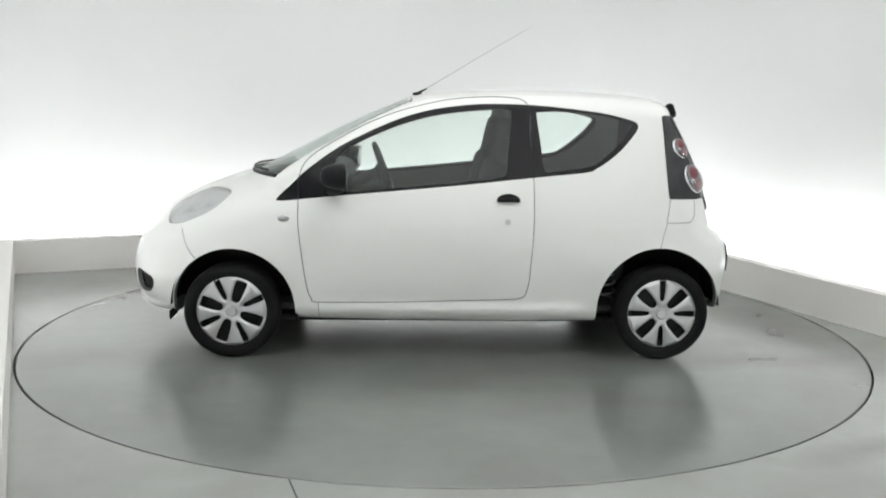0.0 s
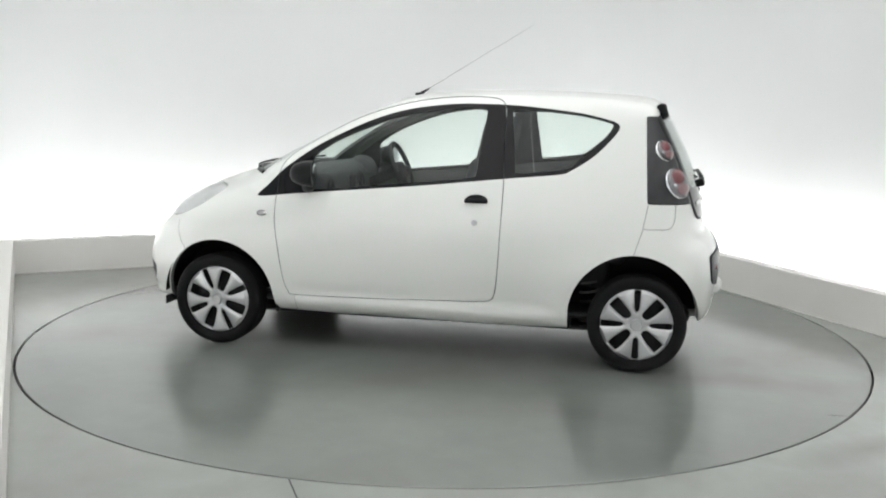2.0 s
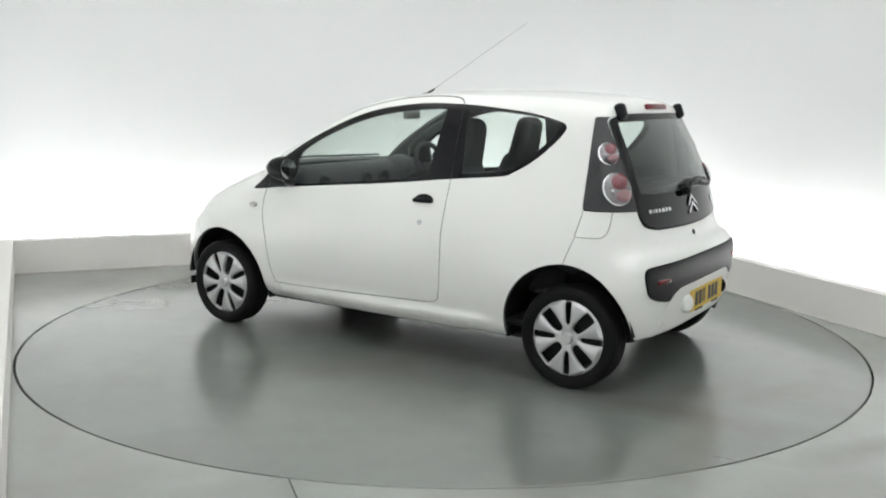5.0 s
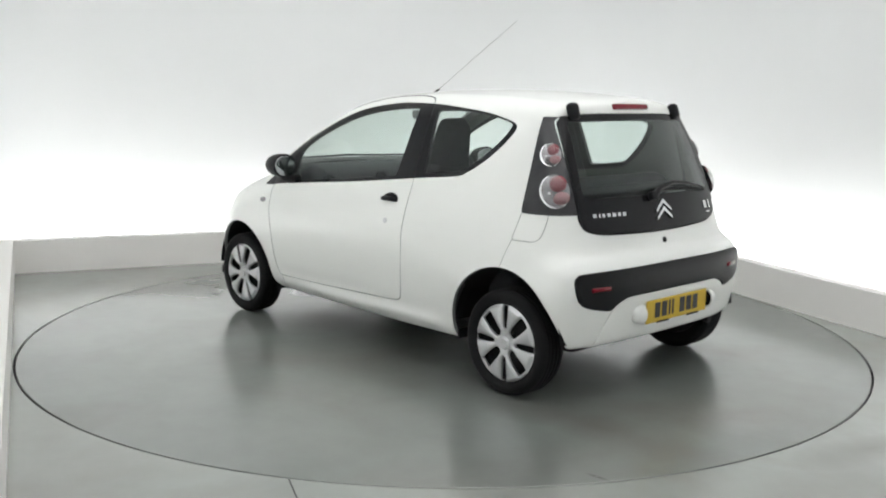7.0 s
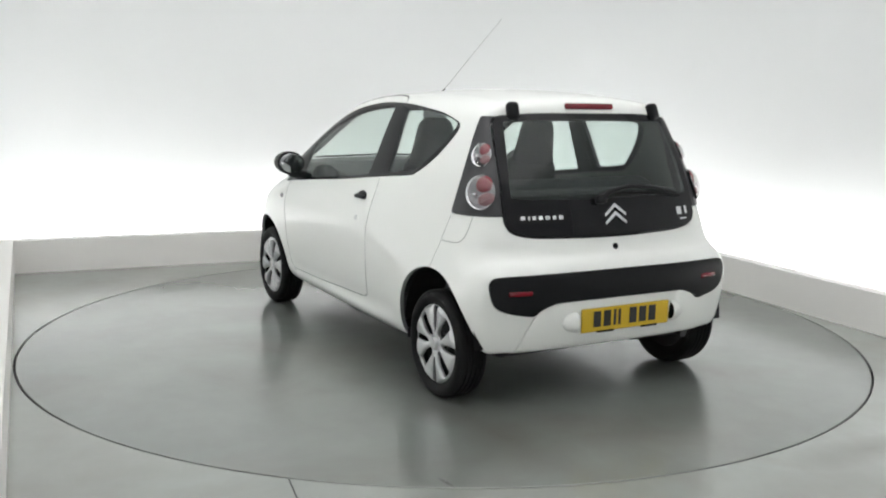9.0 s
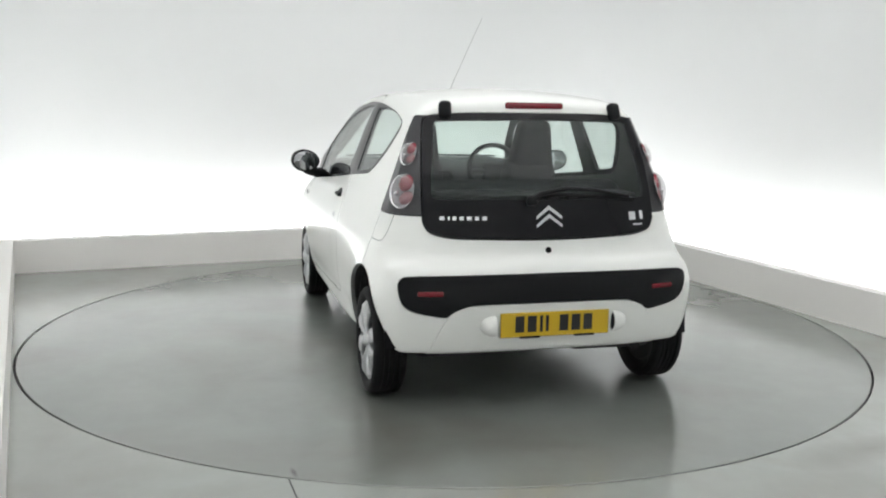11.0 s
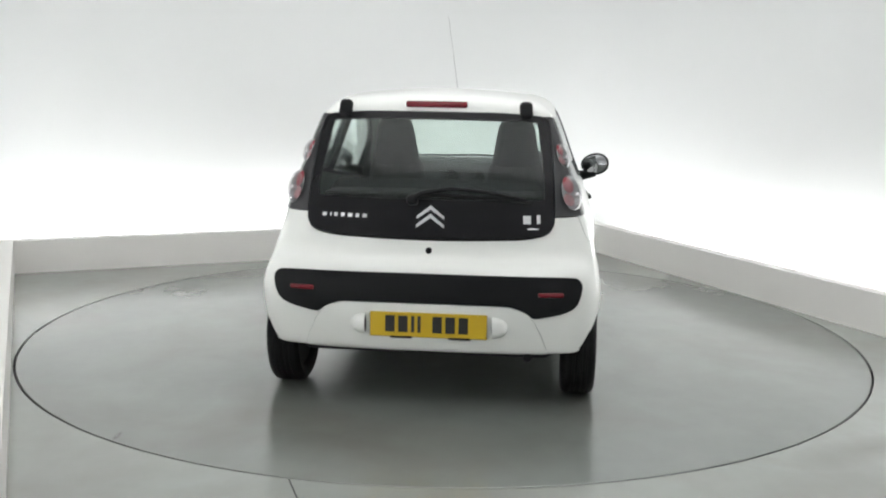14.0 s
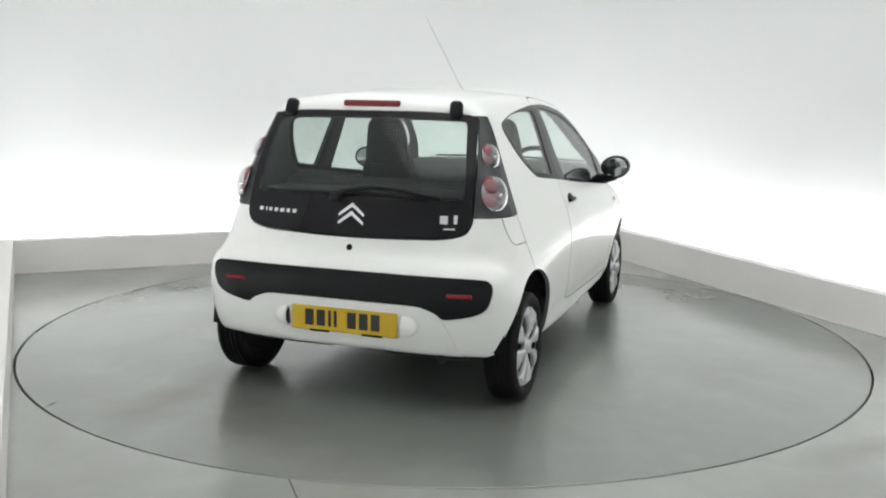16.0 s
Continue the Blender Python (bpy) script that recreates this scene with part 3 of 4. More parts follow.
def tail_value(m):
    x, y, z = m[0].T
    return np.maximum.reduce([x - 0.008 - 0.05 * (z - 0.87), 0.874 - z, z - 1.312, 0.40 - y])


tail, half = carve(half, tail_value, 0.002)


def insert_deep(m):
    return np.maximum(INSERT(yz(m)), m[0][:, 0] + 0.10)


insert, half = carve(half, insert_deep, 0.002)
valance, half = carve(half, lambda m: np.maximum(VALANCE(yz(m)), m[0][:, 0] + 0.18), 0.0008)
HEAD = outline([(2.725, 0.700), (2.722, 0.77), (2.64, 0.832), (2.50, 0.872), (2.385, 0.874), (2.385, 0.845), (2.46, 0.782), (2.58, 0.725), (2.66, 0.700)])
head, half = carve(half, lambda m: np.maximum(HEAD(xz(m)), 0.30 - m[0][:, 1]), 0.0016)
SCREEN = outline([(-0.4, 1.392), (0.0, 1.392), (0.36, 1.374), (0.425, 1.352), (0.46, 1.31), (0.500, 1.21), (0.552, 1.08), (0.600, 0.99), (0.56, 0.974), (0.3, 0.975), (0.0, 0.978), (-0.4, 0.978)])
screen, half = carve(half, lambda m: np.maximum(SCREEN(yz(m)), 1.1 - m[0][:, 0]), 0.003)
FOG = outline([(0.42, 0.42), (0.55, 0.42), (0.62, 0.40), (0.60, 0.34), (0.52, 0.31), (0.42, 0.32)])
fog, half = carve(half, lambda m: np.maximum(FOG(yz(m)), 2.5 - m[0][:, 0]), 0.001)
GRILLE = outline([(-0.3, 0.43), (0.0, 0.43), (0.30, 0.425), (0.36, 0.39), (0.34, 0.33), (0.28, 0.30), (0.0, 0.295), (-0.3, 0.295)])
grille, half = carve(half, lambda m: np.maximum(GRILLE(yz(m)), 2.5 - m[0][:, 0]), 0.001)
# shut lines: flap under the tail lamp, bumper joints, sill joint, bonnet edge
for line, keep in (([(0.004, 0.872), (0.016, 0.80), (0.022, 0.752), (-0.04, 0.749), (-0.088, 0.750), (-0.118, 0.765), (-0.131, 0.80), (-0.133, 0.872)], lambda m: 0.40 - m[0][:, 1]),
                   ([(0.024, 0.748), (0.045, 0.685), (0.066, 0.615)], lambda m: 0.40 - m[0][:, 1]),
                   ([(1.884, 0.306), (1.884, 0.20)], lambda m: 0.60 - m[0][:, 1]),
                   ([(2.62, 0.690), (2.60, 0.64), (2.57, 0.585), (2.53, 0.54)], lambda m: 0.45 - m[0][:, 1])):
    g = groove(line, 0.0029)
    half = refine(half, lambda c, size: (g(c[:, [0, 2]]) < size) & (c[:, 1] > 0.40), 3)
    half = cut(half, np.maximum(g(xz(half)), keep(half)))[1]

panel("body", both(half), PAINT, TRIM, car, 0.02)
for turned, tag in ((lambda m: m, "left"), (mirrored, "right")):
    s = 1 if tag == "left" else -1
    door = panel("door", turned(door_skin), PAINT, TRIM, car, 0.022)
    panel("window_frame", turned(door_frame), GLOSSBLACK, INNER, door, 0.022, -0.002, "black window surround")
    w = panel("window", turned(door_pane), GLASS, GLASS, door, 0.004, -0.006, "clear side window glass")
    w.visible_shadow = False
    q = panel("quarter_window", turned(quarter_frame), GLOSSBLACK, INNER, car, 0.022, -0.002, "black rear side window surround")
    w = panel("pane", turned(quarter_pane), GLASS, GLASS, q, 0.004, -0.006, "clear rear side glass")
    w.visible_shadow = False
    panel("mirror_base", turned(sail), BLACK, INNER, car, 0.022, -0.001, "black plastic corner piece")
    light = panel("headlight", turned(head), HEADGLASS, HEADGLASS, car, 0.003, 0.002, "clear headlight lens")
    light.visible_shadow = False
    panel("reflector", turned(head), HEADLENS, INNER, light, 0.012, -0.016, "pale silver headlight reflector")
    for x, y, z, size in ((2.60, 0.53, 0.775, 0.052), (2.49, 0.58, 0.825, 0.034)):
        p, n = surface("z", x=x, y=y)
        bowl = placed(ring(size, size * 0.8, 0.005, 0.0), seat_on(p, n, (1, 0, 0), -0.012))
        part("lamp_ring", bowl if s > 0 else flip(bowl), CHROME, light, "", 60)
        bulb = placed(dome(size * 0.5, size * 0.4, 0.012), seat_on(p, n, (1, 0, 0), -0.015))
        part("bulb_shield", bulb if s > 0 else flip(bulb), AERIAL, light, "grey bulb shield", 60)
    panel("fog_recess", turned(fog), BLACK, BLACK, car, 0.02, -0.03, "black fog lamp recess")
    lamp = panel("tail_light", turned(tail), DARKLAMP, INNER, car, 0.03, 0.006, "smoky tail light with two round lenses")
    for y, z, r, h in ((0.586, 1.139, 0.046, 0.028), (0.630, 0.977, 0.065, 0.038)):
        p, n = surface("-x", y=y, z=z)
        n = (n + Vector((0, 0.10, 0.0))).normalized()
        m = seat_on(p, n, lift=0.002) @ pose(0, 0, 0, 0, 0, 17)

        def mine(bm):
            placed(bm, m)
            return bm if s > 0 else flip(bm)
        # bowl, red inner lens cut by a grey bar, small bulb cap, clear dome over all
        part("reflector", mine(dome(r * 0.97, r * 1.21, h * 0.16)), BOWL, lamp, "silver lamp bowl", 60)
        red = placed(dome(r * 0.60, r * 0.60, h * 0.34), pose(r * 0.34, r * 0.50, h * 0.10))
        part("inner_lens", mine(red), PINK, lamp, "red inner lens", 60)
        shelf = placed(dome(r * 0.60, r * 0.46, h * 0.26), pose(r * 0.32, -r * 0.58, h * 0.08))
        part("lower_lens", mine(shelf), ROSE, lamp, "pale rosy lower lens", 60)
        rim = [(1.0 * r * math.cos(a), 1.22 * r * math.sin(a), 0.004) for a in (math.pi * (0.55 + 0.9 * k / 14) for k in range(15))]
        part("crescent", mine(tube(rim, [0.002 + 0.005 * math.sin(math.pi * k / 14) for k in range(15)], 8)), CHROME, lamp, "bright chrome crescent", 60)
        part("bulb_cap", mine(placed(dome(r * 0.20, r * 0.24, h * 0.55), pose(-r * 0.42, -r * 0.10, h * 0.12))), CHROME, lamp, "silver bulb cap", 60)
        part("bezel", mine(ring(r, r * 1.23, 0.0020, 0.002)), BOWL, lamp, "dull silver ring", 60)
        w = part("lens", mine(dome(r * 0.99, r * 1.22, h)), DOMEGLASS, lamp, "clear domed lamp lens", 60)
        w.visible_shadow = False
    # handle with its recess, lock, side repeater
    p, n = surface("y", x=0.883, z=0.862)
    m = seat_on(p, n)
    cup = dome(0.062, 0.036, 0.008)
    for v in cup.verts:
        v.co.y = max(v.co.y, -0.011)
    grip = rounded(0.122, 0.022, 0.016, (0, -0.002, 0.010), 0.007, 3)
    hand = part("door_handle", (lambda b: b if s > 0 else flip(b))(placed(cup, m)), BLACK, door, "black door handle cup", 50)
    part("grip", (lambda b: b if s > 0 else flip(b))(placed(grip, m)), BLACK, hand, "", 50)
    p, n = surface("y", x=0.886, z=0.752)
    m = seat_on(p, n)
    if s > 0:
        part("door_lock", placed(lathe([(0, 0.002), (0.006, 0.002), (0.007, 0.005), (0.013, 0.004), (0.015, 0.0), (0.015, -0.004)], 20, "z"), m), SILVER, door, "small silver lock barrel", 40)
    p, n = surface("y", x=2.062, z=0.757)
    m = seat_on(p, n)
    part("side_repeater", (lambda b: b if s > 0 else flip(b))(placed(dome(0.030, 0.016, 0.008), m)), CLEARLENS, car, "small clear side repeater", 50)
    # door mirror: stalk, housing, glass facing back
    shell = dome(0.090, 0.070, 0.125, 28, 9, 0.65)
    for v in shell.verts:
        v.co.y *= 1.0 + 0.9 * v.co.x
    m = Matrix.Translation((1.742, 0.836, 0.983)) @ Matrix(((0, 0, 1), (1, 0, 0), (0, 1, 0))).to_4x4() @ pose(0, 0, 0, 0, 8, 6)
    mirror = part("door_mirror", (lambda b: b if s > 0 else flip(b))(placed(shell, m)), BLACK, car, "black plastic door mirror", 50)
    face = lathe([(0, 0.0), (0.92, 0.0), (0.98, 0.03), (0.98, 0.05)], 32, "z")
    for v in face.verts:
        v.co.x, v.co.y, v.co.z = v.co.x * 0.080, v.co.y * 0.058, v.co.z * 0.1
        v.co.y *= 1.0 + 0.9 * v.co.x
    part("mirror_glass", (lambda b: b if s > 0 else flip(b))(placed(face, m @ pose(0, 0, -0.004))), MIRROR, mirror, "silver mirror glass", 40)
    arm = tube([(1.83, 0.70, 0.895), (1.80, 0.76, 0.905), (1.765, 0.83, 0.925), (1.76, 0.85, 0.96)], [0.036, 0.032, 0.028, 0.024], 10)
    part("stalk", arm if s > 0 else flip(arm), BLACK, mirror, "", 50)

# windscreen, rear hatch
w = panel("windscreen", both(screen), SCREENGLASS, SCREENGLASS, car, 0.005, -0.004, "clear windscreen")
w.visible_shadow = False
panel("front_grille", both(grille), BLACK, BLACK, car, 0.02, -0.03, "black lower grille")
gate = panel("tailgate", both(hatch_margin), GLOSSBLACK, INNER, car, 0.016, 0.012, "gloss black glass tailgate")
w = panel("rear_window", both(hatch_pane), REARGLASS, REARGLASS, gate, 0.005, 0.0115, "tinted rear window")
w.visible_shadow = False
panel("bumper_insert", both(insert), BLACK, BLACK, car, 0.03, 0.008, "black plastic bumper strip")
panel("bumper_valance", both(valance), PAINT, PAINT, car, 0.02, 0.003, "white lower bumper panel")


def at_rear(bm, y, z, lift=0.012, roll=0.0, level=False):
    p, n = surface("-x", y=abs(y), z=z)
    if y < 0:
        p.y, n.y = -p.y, -n.y
    if level:
        n = Vector((-1, 0, 0))
    return placed(bm, seat_on(p, n, lift=lift) @ pose(0, 0, 0, 0, 0, roll))


for y in (0.416, -0.416):
    hinge = rounded(0.060, 0.085, 0.050, (0, 0, 0), 0.021, 4)
    part("hinge", at_rear(hinge, y, 1.335, 0.012), BLACK, gate, "black hinge block", 50)
lamp = part("brake_light", at_rear(rounded(0.285, 0.030, 0.022, (0, 0, 0), 0.010, 3), -0.008, 1.362, 0.002), RED, car, "red high brake light", 50)
# rear wiper
pivot = part("rear_wiper", at_rear(rounded(0.050, 0.044, 0.046, (0, 0.004, 0.018), 0.014, 3), 0.07, 0.930, 0.012), BLACK, gate, "black rear wiper", 50)
points = []
for y, z, l in ((0.075, 0.930, 0.040), (0.03, 0.962, 0.042), (-0.10, 0.985, 0.038), (-0.25, 0.975, 0.032), (-0.42, 0.945, 0.026)):
    p, n = surface("-x", y=abs(y), z=z)
    n.y = math.copysign(n.y, y)
    points.append(Vector((p.x, y, p.z)) + n * l)
part("wiper_arm", tube(points, [0.016, 0.014, 0.010, 0.008, 0.006], 8), BLACK, pivot, "", 50)
points = []
for i in range(7):
    y = 0.02 - 0.47 * i / 6
    p, n = surface("-x", y=abs(y), z=0.962 - 0.03 * (i / 6) ** 2)
    n.y = math.copysign(n.y, y)
    points.append(Vector((p.x, y, p.z)) + n * 0.018)
part("wiper_blade", tube(points, 0.007, 6), RUBBER, pivot)
# badge: two chevrons, as plain shapes; maker's and model's lettering as plain bars
for z in (0.868, 0.832):
    chevron = bmesh.new()
    arm = [(-0.062, 0.0), (0.0, 0.050), (0.062, 0.0), (0.062, -0.014), (0.0, 0.030), (-0.062, -0.014)]
    lo, hi = ([chevron.verts.new((x, y, k)) for x, y in arm] for k in (0.0, 0.008))
    chevron.faces.new(hi)
    for i in range(6):
        chevron.faces.new((lo[i], lo[(i + 1) % 6], hi[(i + 1) % 6], hi[i]))
    bmesh.ops.recalc_face_normals(chevron, faces=chevron.faces)
    part("badge", at_rear(chevron, -0.012, z, 0.013), CHROME, gate, "chrome chevron badge")
for i, (y, wd) in enumerate(((0.474, 0.026), (0.444, 0.010), (0.420, 0.022), (0.388, 0.024), (0.354, 0.028), (0.320, 0.022), (0.286, 0.026))):
    part("letter_bar", at_rear(rounded(wd * 0.85, 0.019, 0.004, (0, 0, 0), 0.002, 1), y, 0.862, 0.014), CHROME, gate, "chrome lettering bar")
for y, z, wd, hg in ((-0.438, 0.860, 0.036, 0.040), (-0.488, 0.862, 0.018, 0.042), (-0.465, 0.822, 0.052, 0.008)):
    part("letter_bar", at_rear(rounded(wd, hg, 0.004, (0, 0, 0), 0.002, 1), y, z, 0.014), CHROME, gate, "chrome lettering bar")
part("tailgate_button", at_rear(lathe([(0, 0.004), (0.013, 0.004), (0.015, 0.0), (0.015, -0.01)], 20, "z"), -0.008, 0.721, 0.001), GLOSSBLACK, car, "black tailgate lock")
for y in (0.553, -0.553):
    part("reflector", at_rear(rounded(0.115, 0.022, 0.012, (0, 0, 0), 0.008, 2), y, 0.550, 0.008), RED, car, "slim red rear reflector", 50)
# number plate on its plinth
plinth = rounded(0.53, 0.122, 0.05, (0, 0, 0.0), 0.015, 3)
plinth = part("plate_plinth", at_rear(plinth, -0.020, 0.398, -0.018, level=True), PAINT, car, "white plate plinth with dark ends", 50)
for y, way in ((0.262, 1), (-0.302, -1)):
    # a bullet-shaped white housing whose dark end faces the plate
    p, n = surface("-x", y=abs(y), z=0.398)
    turn = Matrix(((-1, 0, 0), (0, 0, way), (0, 1, 0))).to_4x4()
    m = Matrix.Translation((p.x - 0.004, y, 0.398)) @ turn
    ear = part("lamp_bulge", placed(dome(0.038, 0.048, 0.066, squash=0.8), m), PAINT, plinth, "white plate lamp housing", 60)
    end = placed(dome(0.033, 0.042, 0.005), m @ pose(0, 0, 0.001, 180))
    part("end_hole", end, GLOSSBLACK, ear, "dark round lamp end", 50)
plate = part("number_plate", at_rear(rounded(0.520, 0.112, 0.006, (0, 0, 0), 0.003, 1), -0.020, 0.400, 0.013, level=True), YELLOW, car, "yellow rear number plate", 40)
for k, wd in ((-0.170, 0.042), (-0.112, 0.042), (-0.068, 0.014), (-0.040, 0.014), (0.040, 0.042), (0.098, 0.042), (0.156, 0.042)):
    part("plate_bar", at_rear(rounded(wd, 0.074, 0.002, (k, 0.004, 0), 0.0, 1), -0.020, 0.400, 0.0168, level=True), INK, plate, "dark character bar")
for k in (-0.12, 0.14):
    part("plate_clip", at_rear(rounded(0.10, 0.010, 0.01, (k, -0.056, 0), 0.003, 1), -0.020, 0.400, 0.015, level=True), BLACK, plate)
# aerial on the front of the roof
p, n = surface("z", x=1.362, y=0.02)
foot = part("aerial", placed(rounded(0.055, 0.030, 0.018, (0, 0, 0.006), 0.008, 3), Matrix.Translation(p)), BLACK, car, "thin black roof aerial", 50)
part("aerial_base", tube([p + Vector((0.0, 0, 0.008)), p + Vector((-0.025, 0, 0.022)), p + Vector((-0.055, 0, 0.038))], [0.009, 0.007, 0.005], 8), BLACK, foot)
part("aerial_rod", tube([p + Vector((-0.05, 0, 0.036)), p + Vector((-0.36, 0, 0.225)), p + Vector((-0.67, 0, 0.410))], [0.0014, 0.0011, 0.0008], 6), AERIAL, foot)
# front wipers
for y0, y1 in ((0.50, -0.08), (-0.02, -0.55)):
    pts = []
    for i in range(7):
        y = y0 + (y1 - y0) * i / 6
        p, n = surface("x", y=abs(y), z=0.972 - 0.006 * math.sin(math.pi * i / 6))
        n.y = math.copysign(n.y, y)
        pts.append(Vector((p.x, y, p.z)) + n * 0.02)
    part("front_wiper", tube(pts, 0.007, 6), BLACK, car, "black windscreen wiper")
scuttle = []
for i in range(13):
    y = -0.60 + 1.2 * i / 12
    p, n = surface("x", y=abs(y), z=0.962)
    scuttle.append(Vector((p.x, y, p.z)))
part("scuttle_panel", tube(scuttle, 0.012, 8), BLACK, car, "black scuttle strip")


# ---- wheels ----
def cap_face():
    """The hub cap: a dished silver disc with eight slots and the spokes between."""
    n, m = 192, 24
    v = [(0.0, 0.0)] + [(0.186 * j / m * math.cos(2 * math.pi * k / n), 0.186 * j / m * math.sin(2 * math.pi * k / n)) for j in range(1, m + 1) for k in range(n)]
    t = [(0, 1 + k, 1 + (k + 1) % n) for k in range(n)]
    for j in range(m - 1):
        for k in range(n):
            a, b = 1 + j * n + k, 1 + j * n + (k + 1) % n
            t += [(a, a + n, b + n), (a, b + n, b)]
    v, t = np.array(v), np.array(t)
    mesh = (np.c_[v, np.zeros(len(v))], t)
    val, slots = np.full(len(v), FAR), []
    for k in range(8):
        a = 2 * math.pi * (k + 0.5) / 8
        e, f = np.array([math.cos(a), math.sin(a)]), np.array([-math.sin(a), math.cos(a)])
        w0, w1, w2, r0, r1 = (0.016, 0.0265, 0.0290, 0.052, 0.162) if k % 2 else (0.009, 0.0145, 0.0165, 0.068, 0.172)
        rows = ((r0, w0), (0.6 * r0 + 0.4 * r1, w1), (r1 - 0.010, w2), (r1, 0.8 * w2))
        slot = spline([r * e - w * f for r, w in rows] + [r * e + w * f for r, w in rows[::-1]], 5)
        slots.append(slot)
        val = np.minimum(val, inside(slot, v))
    v, t = cut(mesh, val)[1]
    r, a = np.hypot(v[:, 0], v[:, 1]), np.arctan2(v[:, 1], v[:, 0])
    spoke = np.cos(8 * a)
    y = 0.012 - 0.018 * np.clip((0.10 - r) / 0.10, 0, 1) ** 2 * (r > 0.03) - 0.016 * ease(0.160, 0.186, r) + 0.004 * spoke * ease(0.05, 0.1, r) * (r < 0.165)
    y = y + 0.006 * (r < 0.029)
    edge = np.min([inside(slot, v[:, :2]) for slot in slots], axis=0)
    y = y - 0.006 * (1 - ease(0.0, 0.007, edge)) * (r > 0.04)
    bm = bmesh.new()
    top = [bm.verts.new((p[0], h, p[1])) for p, h in zip(v, y)]
    low = [bm.verts.new((p[0], h - 0.012, p[1])) for p, h in zip(v, y)]
    edges = {}
    for q in t.tolist():
        bm.faces.new([top[i] for i in q])
        bm.faces.new([low[i] for i in q[::-1]])
        for e in ((q[0], q[1]), (q[1], q[2]), (q[2], q[0])):
            edges[e] = 1
    for a, b in edges:
        if (b, a) not in edges:
            bm.faces.new((top[b], top[a], low[a], low[b]))
    bmesh.ops.recalc_face_normals(bm, faces=bm.faces)
    return bm


def make_wheel():
    wheel = empty("wheel", "black tyre with a silver eight-spoke hub cap", "wheel")
    R = 0.254
    prof = [(0.172, 0.050), (0.190, 0.066), (0.196, 0.070), (0.210, 0.076), (0.228, 0.0775), (0.240, 0.073), (0.249, 0.064), (R - 0.001, 0.055)]
    for y in (0.036, 0.012, -0.012, -0.036):
        prof += [(R, y + 0.005), (R - 0.007, y + 0.004), (R - 0.007, y - 0.004), (R, y - 0.005)]
    prof += [(R - 0.001, -0.055), (0.249, -0.064), (0.228, -0.0775), (0.196, -0.070), (0.172, -0.05), (0.165, 0.0), (0.172, 0.050)]
    part("tyre", lathe(prof, 72), RUBBER, wheel, "", 35)
    part("hub_cap", placed(cap_face(), pose(0, 0.062, 0) @ Matrix.Diagonal((1.045, 1.0, 1.045, 1.0))), SILVER, wheel, "silver plastic hub cap with eight slots", 32)
    part("rim", lathe([(0.0, 0.018), (0.10, 0.022), (0.15, 0.012), (0.170, 0.03), (0.178, 0.055), (0.184, 0.058), (0.184, 0.045), (0.168, -0.05), (0.0, -0.02)], 48), STEEL, wheel, "dark steel rim", 40)
    part("cap_boss", placed(lathe([(0, 0.004), (0.015, 0.004), (0.019, 0.001), (0.020, -0.004)], 24), pose(0, 0.066, 0)), SILVER, wheel, "", 40)
    for k in range(4):
        a = math.pi / 4 + k * math.pi / 2
        nut = lathe([(0, 0.008), (0.007, 0.008), (0.009, 0.0)], 8)
        part("wheel_nut", placed(nut, pose(0.055 * math.cos(a), 0.022, 0.055 * math.sin(a))), CHROME, wheel)
    return wheel


first = make_wheel()
for k, ((hx, hz), s) in enumerate(((h, s) for h in HUBS for s in (1, -1))):
    m = pose(hx, s * 0.694, hz, 0, (22.5, 10, 47.5, 80)[k], 0 if s > 0 else 180)
    if k == 0:
        first.matrix_basis, first.parent = m, car
    else:
        copy_thing(first, m)
# wheel wells
for (cx, cz, r) in ((0.058, 0.285, 0.345), (2.336, 0.270, 0.340)):
    for s in (1, -1):
        bm = bmesh.new()
        rows = []
        for i in range(25):
            a = math.pi * (0.98 * i / 24 + 0.01)
            rows.append([bm.verts.new((cx + q * r * math.cos(a), s * y, cz + q * r * math.sin(a))) for y, q in ((0.735, 0.985), (0.50, 1.0), (0.47, 0.97), (0.47, 0.02))])
        for a, b in zip(rows, rows[1:]):
            for j in range(3):
                bm.faces.new((a[j], b[j], b[j + 1], a[j + 1]))
        bmesh.ops.solidify(bm, geom=bm.faces[:], thickness=0.006)
        part("wheel_well", bm, WELL, car, "black wheel well liner")
# underside: silencer, axle beam, mud flaps
part("axle_beam", tube([(0.035, -0.62, 0.22), (0.10, -0.4, 0.20), (0.10, 0.4, 0.20), (0.035, 0.62, 0.22)], 0.035, 10), STEEL, car, "dark rear axle beam", 40)
for s in (1, -1):
    coil = [(0.29 + 0.05 * math.cos(a), s * 0.49 + 0.05 * math.sin(a), 0.20 + 0.26 * k / 60) for k, a in ((k, 2 * math.pi * k / 12) for k in range(61))]
    part("coil_spring", tube(coil, 0.007, 6), AERIAL, car, "grey steel coil spring", 50)
part("silencer", rounded(0.16, 0.42, 0.11, (-0.19, -0.36, 0.282), 0.045, 3), STEEL, car, "dark exhaust silencer", 40)
part("spare_well", rounded(0.30, 0.50, 0.10, (-0.09, 0.34, 0.272), 0.045, 3), STEEL, car, "dark spare wheel well", 40)
part("tail_pipe", tube([(-0.18, -0.44, 0.265), (-0.27, -0.46, 0.26), (-0.315, -0.46, 0.252)], 0.022, 12), STEEL, car, "dark exhaust tail pipe", 40)
part("under_tray", rounded(2.1, 1.2, 0.03, (1.2, 0, 0.185), 0.01, 1), STEEL, car, "dark under tray")
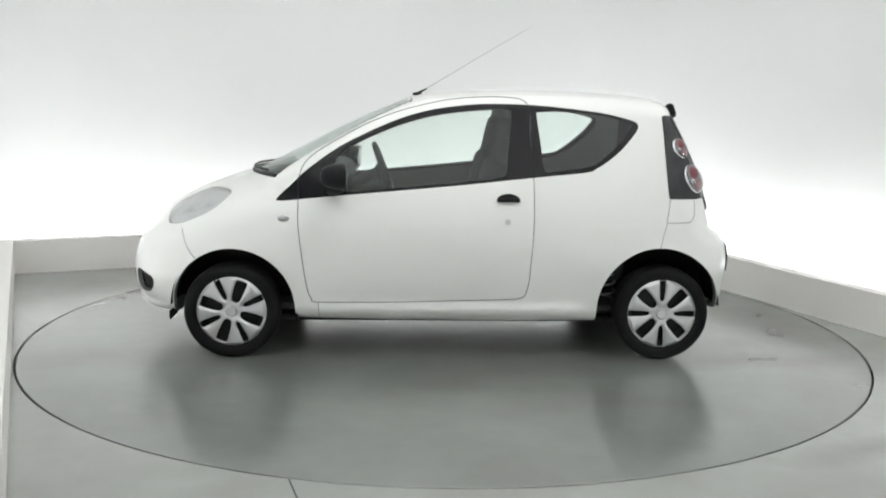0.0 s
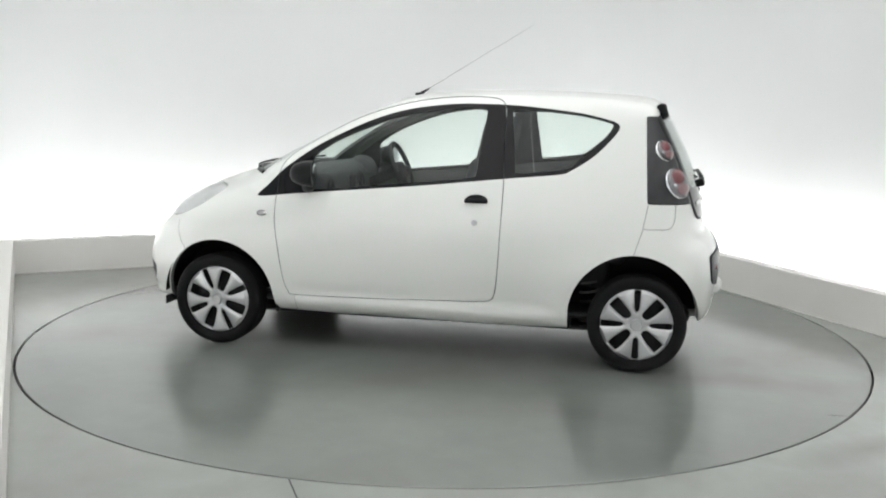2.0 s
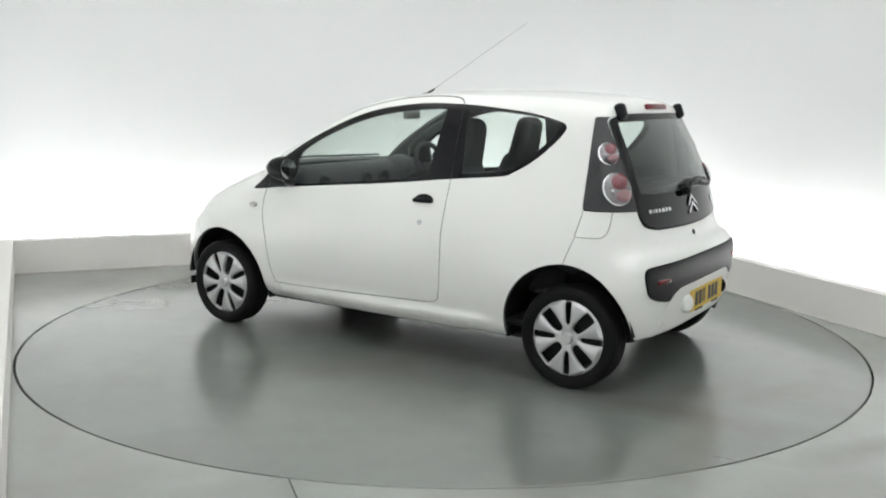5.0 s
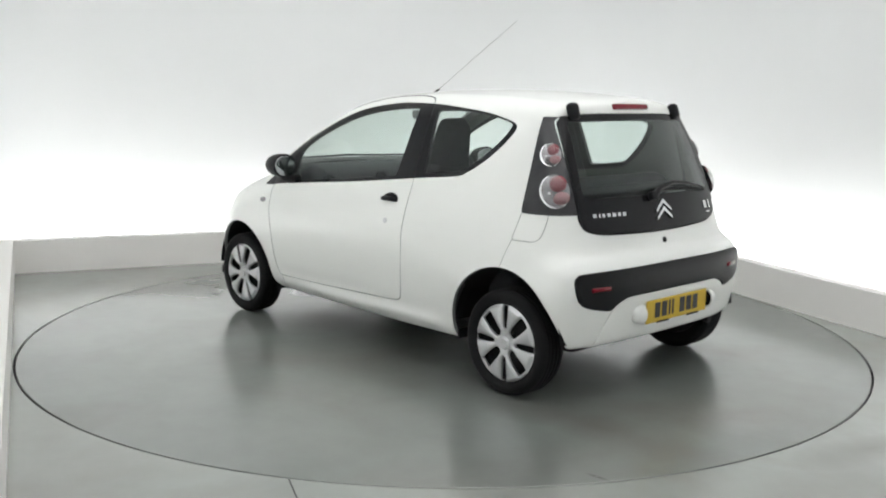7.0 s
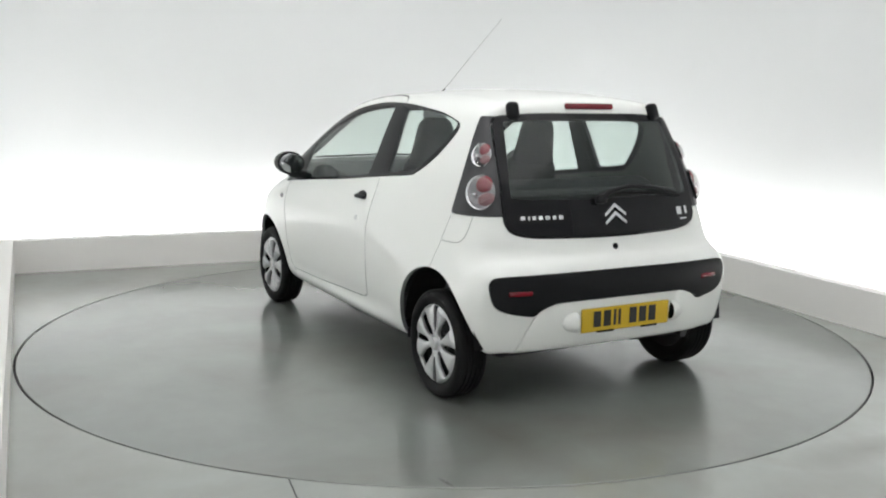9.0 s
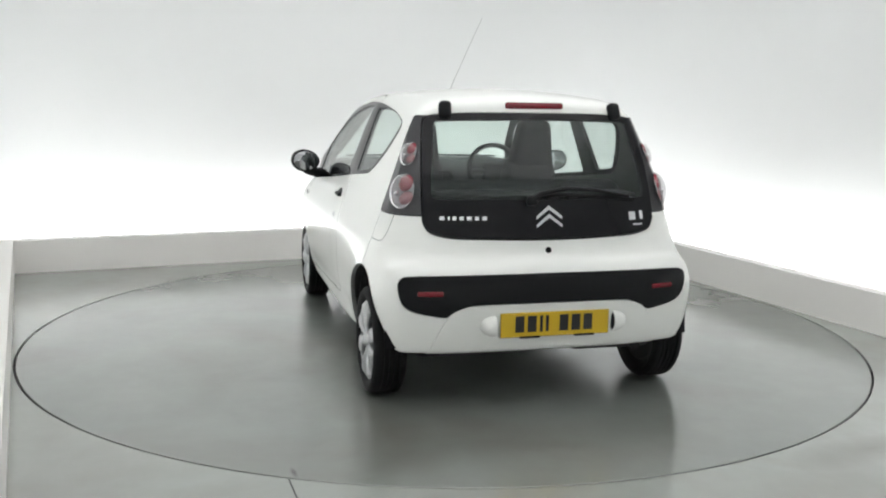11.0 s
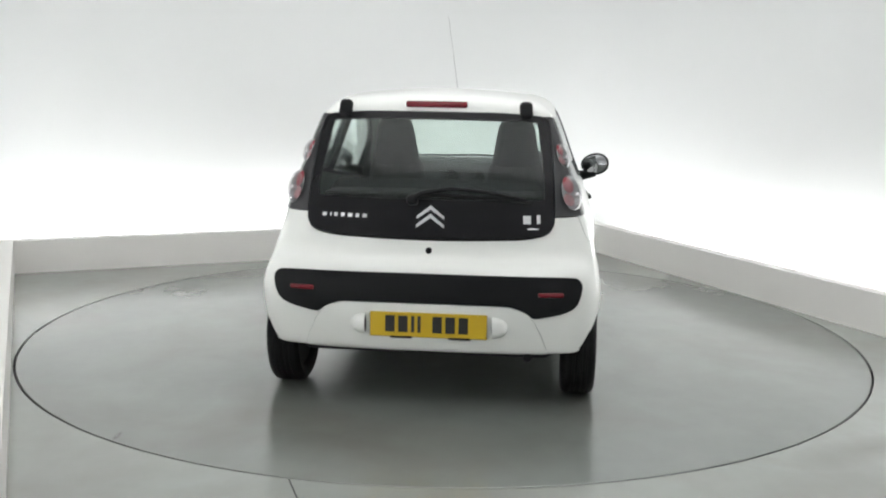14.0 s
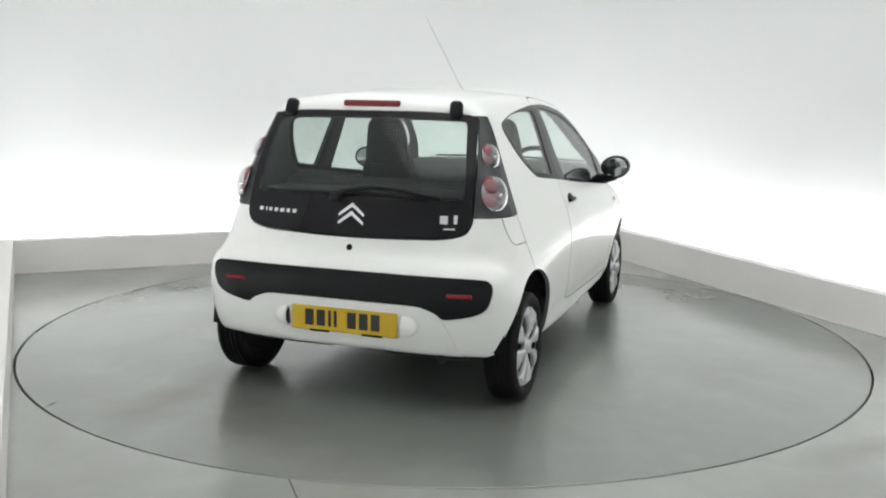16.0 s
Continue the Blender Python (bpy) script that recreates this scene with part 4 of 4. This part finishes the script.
for x, z in ((2.005, 0.21), (0.385, 0.215), (2.675, 0.215)):
    for s in (1, -1):
        part("mud_flap", rounded(0.012, 0.15, 0.05, (x, s * 0.65, z + 0.01), 0.004, 1), BLACK, car, "small black mud flap")


# ---- cabin ----
def cushion(sx, sy, sz, m, r=0.05, taper=0.0, bulge=0.0):
    bm = rounded(sx, sy, sz, (0, 0, 0), r, 4)
    for v in bm.verts:
        k = (v.co.z / sz) + 0.5
        v.co.y *= 1 - taper * k * k
        v.co.x += bulge * (1 - (2 * v.co.y / sy) ** 2)
    return placed(bm, m)


def make_seat():
    seat = tagged(new("front_seat"), "dark cloth front seat with a built-in headrest", "seat")
    part("seat_cushion", cushion(0.50, 0.48, 0.16, pose(0.28, 0, 0.36, 0, -8, 0), 0.05), CLOTH, seat, "", 60)
    part("backrest", cushion(0.14, 0.47, 0.60, pose(-0.02, 0, 0.70, 0, -14, 0), 0.06, 0.45, 0.015), CLOTH, seat, "", 60)
    part("headrest", cushion(0.11, 0.27, 0.30, pose(-0.105, 0, 1.065, 0, -12, 0), 0.053, 0.38), CLOTH, seat, "", 60)
    part("seat_base", rounded(0.46, 0.40, 0.12, (0.26, 0, 0.26), 0.02, 2), INNER, seat)
    return seat


seat = make_seat()
seat.matrix_basis, seat.parent = pose(0.98, 0.325, 0.07), car
other = copy_thing(seat, pose(0.98, -0.352, 0.07))
part("rear_bench", cushion(0.46, 1.06, 0.16, pose(0.42, 0, 0.48, 0, -6, 0), 0.05), CLOTH, car, "dark cloth rear bench", 60)
part("rear_backrest", cushion(0.14, 1.02, 0.50, pose(0.12, 0, 0.76, 0, -16, 0), 0.05), CLOTH, car, "dark cloth rear backrest", 60)
part("parcel_shelf", rounded(0.26, 0.98, 0.02, (-0.05, 0, 0.955), 0.008, 2), INNER, car, "dark parcel shelf", 50)
part("cabin_floor", rounded(2.0, 1.30, 0.03, (1.15, 0, 0.26), 0.01, 1), INNER, car)
dash = cushion(0.42, 1.26, 0.34, pose(1.98, 0, 0.80, 0, 6, 0), 0.09)
dash = part("dashboard", dash, DASH, car, "dark grey plastic dashboard", 60)
part("binnacle", placed(dome(0.09, 0.12, 0.08), Matrix.Translation((1.83, -0.36, 0.93)) @ pose(0, 0, 0, 0, -20, 0)), DASH, dash, "", 60)
part("centre_console", rounded(0.30, 0.24, 0.40, (1.80, 0, 0.62), 0.04, 3), DASH, dash, "", 60)
for y in (0.50, -0.53, 0.09, -0.09):
    vent = lathe([(0.0, 0.004), (0.030, 0.004), (0.036, 0.012), (0.046, 0.012), (0.048, 0.0)], 24, "z")
    m = Matrix.Translation((1.765, y, 0.875)) @ pose(0, 0, 0, 0, -84, 0)
    part("air_vent", placed(vent, m), INNER, dash, "round black air vent", 40)
part("glove_box", rounded(0.03, 0.40, 0.15, (1.772, 0.32, 0.74), 0.012, 2, (0, -6, 0)), INNER, dash, "dark glove box lid", 50)
pts = [(0.0, 0.172 * math.cos(2 * math.pi * k / 40), 0.172 * math.sin(2 * math.pi * k / 40)) for k in range(41)]
tilt = Matrix.Translation((1.565, -0.36, 0.93)) @ pose(0, 0, 0, 0, 21, 0)
wheel = part("steering_wheel", placed(tube(pts, 0.016, 10), tilt), INNER, car, "black three-spoke steering wheel", 60)
part("boss", placed(rounded(0.06, 0.15, 0.12, (0.02, 0, -0.01), 0.025, 3), tilt), INNER, wheel, "", 60)
for a in (0, 180, 270):
    c, sn = math.cos(radians(a)), math.sin(radians(a))
    part("spoke", placed(tube([(0.01, 0.05 * c, 0.05 * sn), (0.0, 0.18 * c, 0.18 * sn)], 0.015, 8), tilt), INNER, wheel)
part("steering_column", tube([(1.58, -0.36, 0.925), (1.85, -0.36, 0.80)], 0.035, 12), INNER, wheel)
# the mirror's pale reflection is put into a flat grey colour
part("rear_view_mirror", rounded(0.03, 0.16, 0.055, (1.50, -0.02, 1.285), 0.014, 3), AERIAL, car, "interior mirror, plain grey in place of its reflection", 50)


# ---- what moves: the turntable turns at an even pace and carries the car ----
TURN_0, PACE = 182.512, -7.01753
OFFSET = Vector((-1.18423, -0.06862, 0.0))


def motions():
    car_rows, disc_rows = [], []
    for i in range(81):
        t = 0.2 * i
        spin = Matrix.Rotation(radians(TURN_0 + PACE * t), 4, "Z")
        car_rows.append((t, spin @ Matrix.Translation(OFFSET)))
        disc_rows.append((t, Matrix.Rotation(radians(PACE * t), 4, "Z")))
    walk(car, car_rows)
    walk(turntable, disc_rows)


motions()
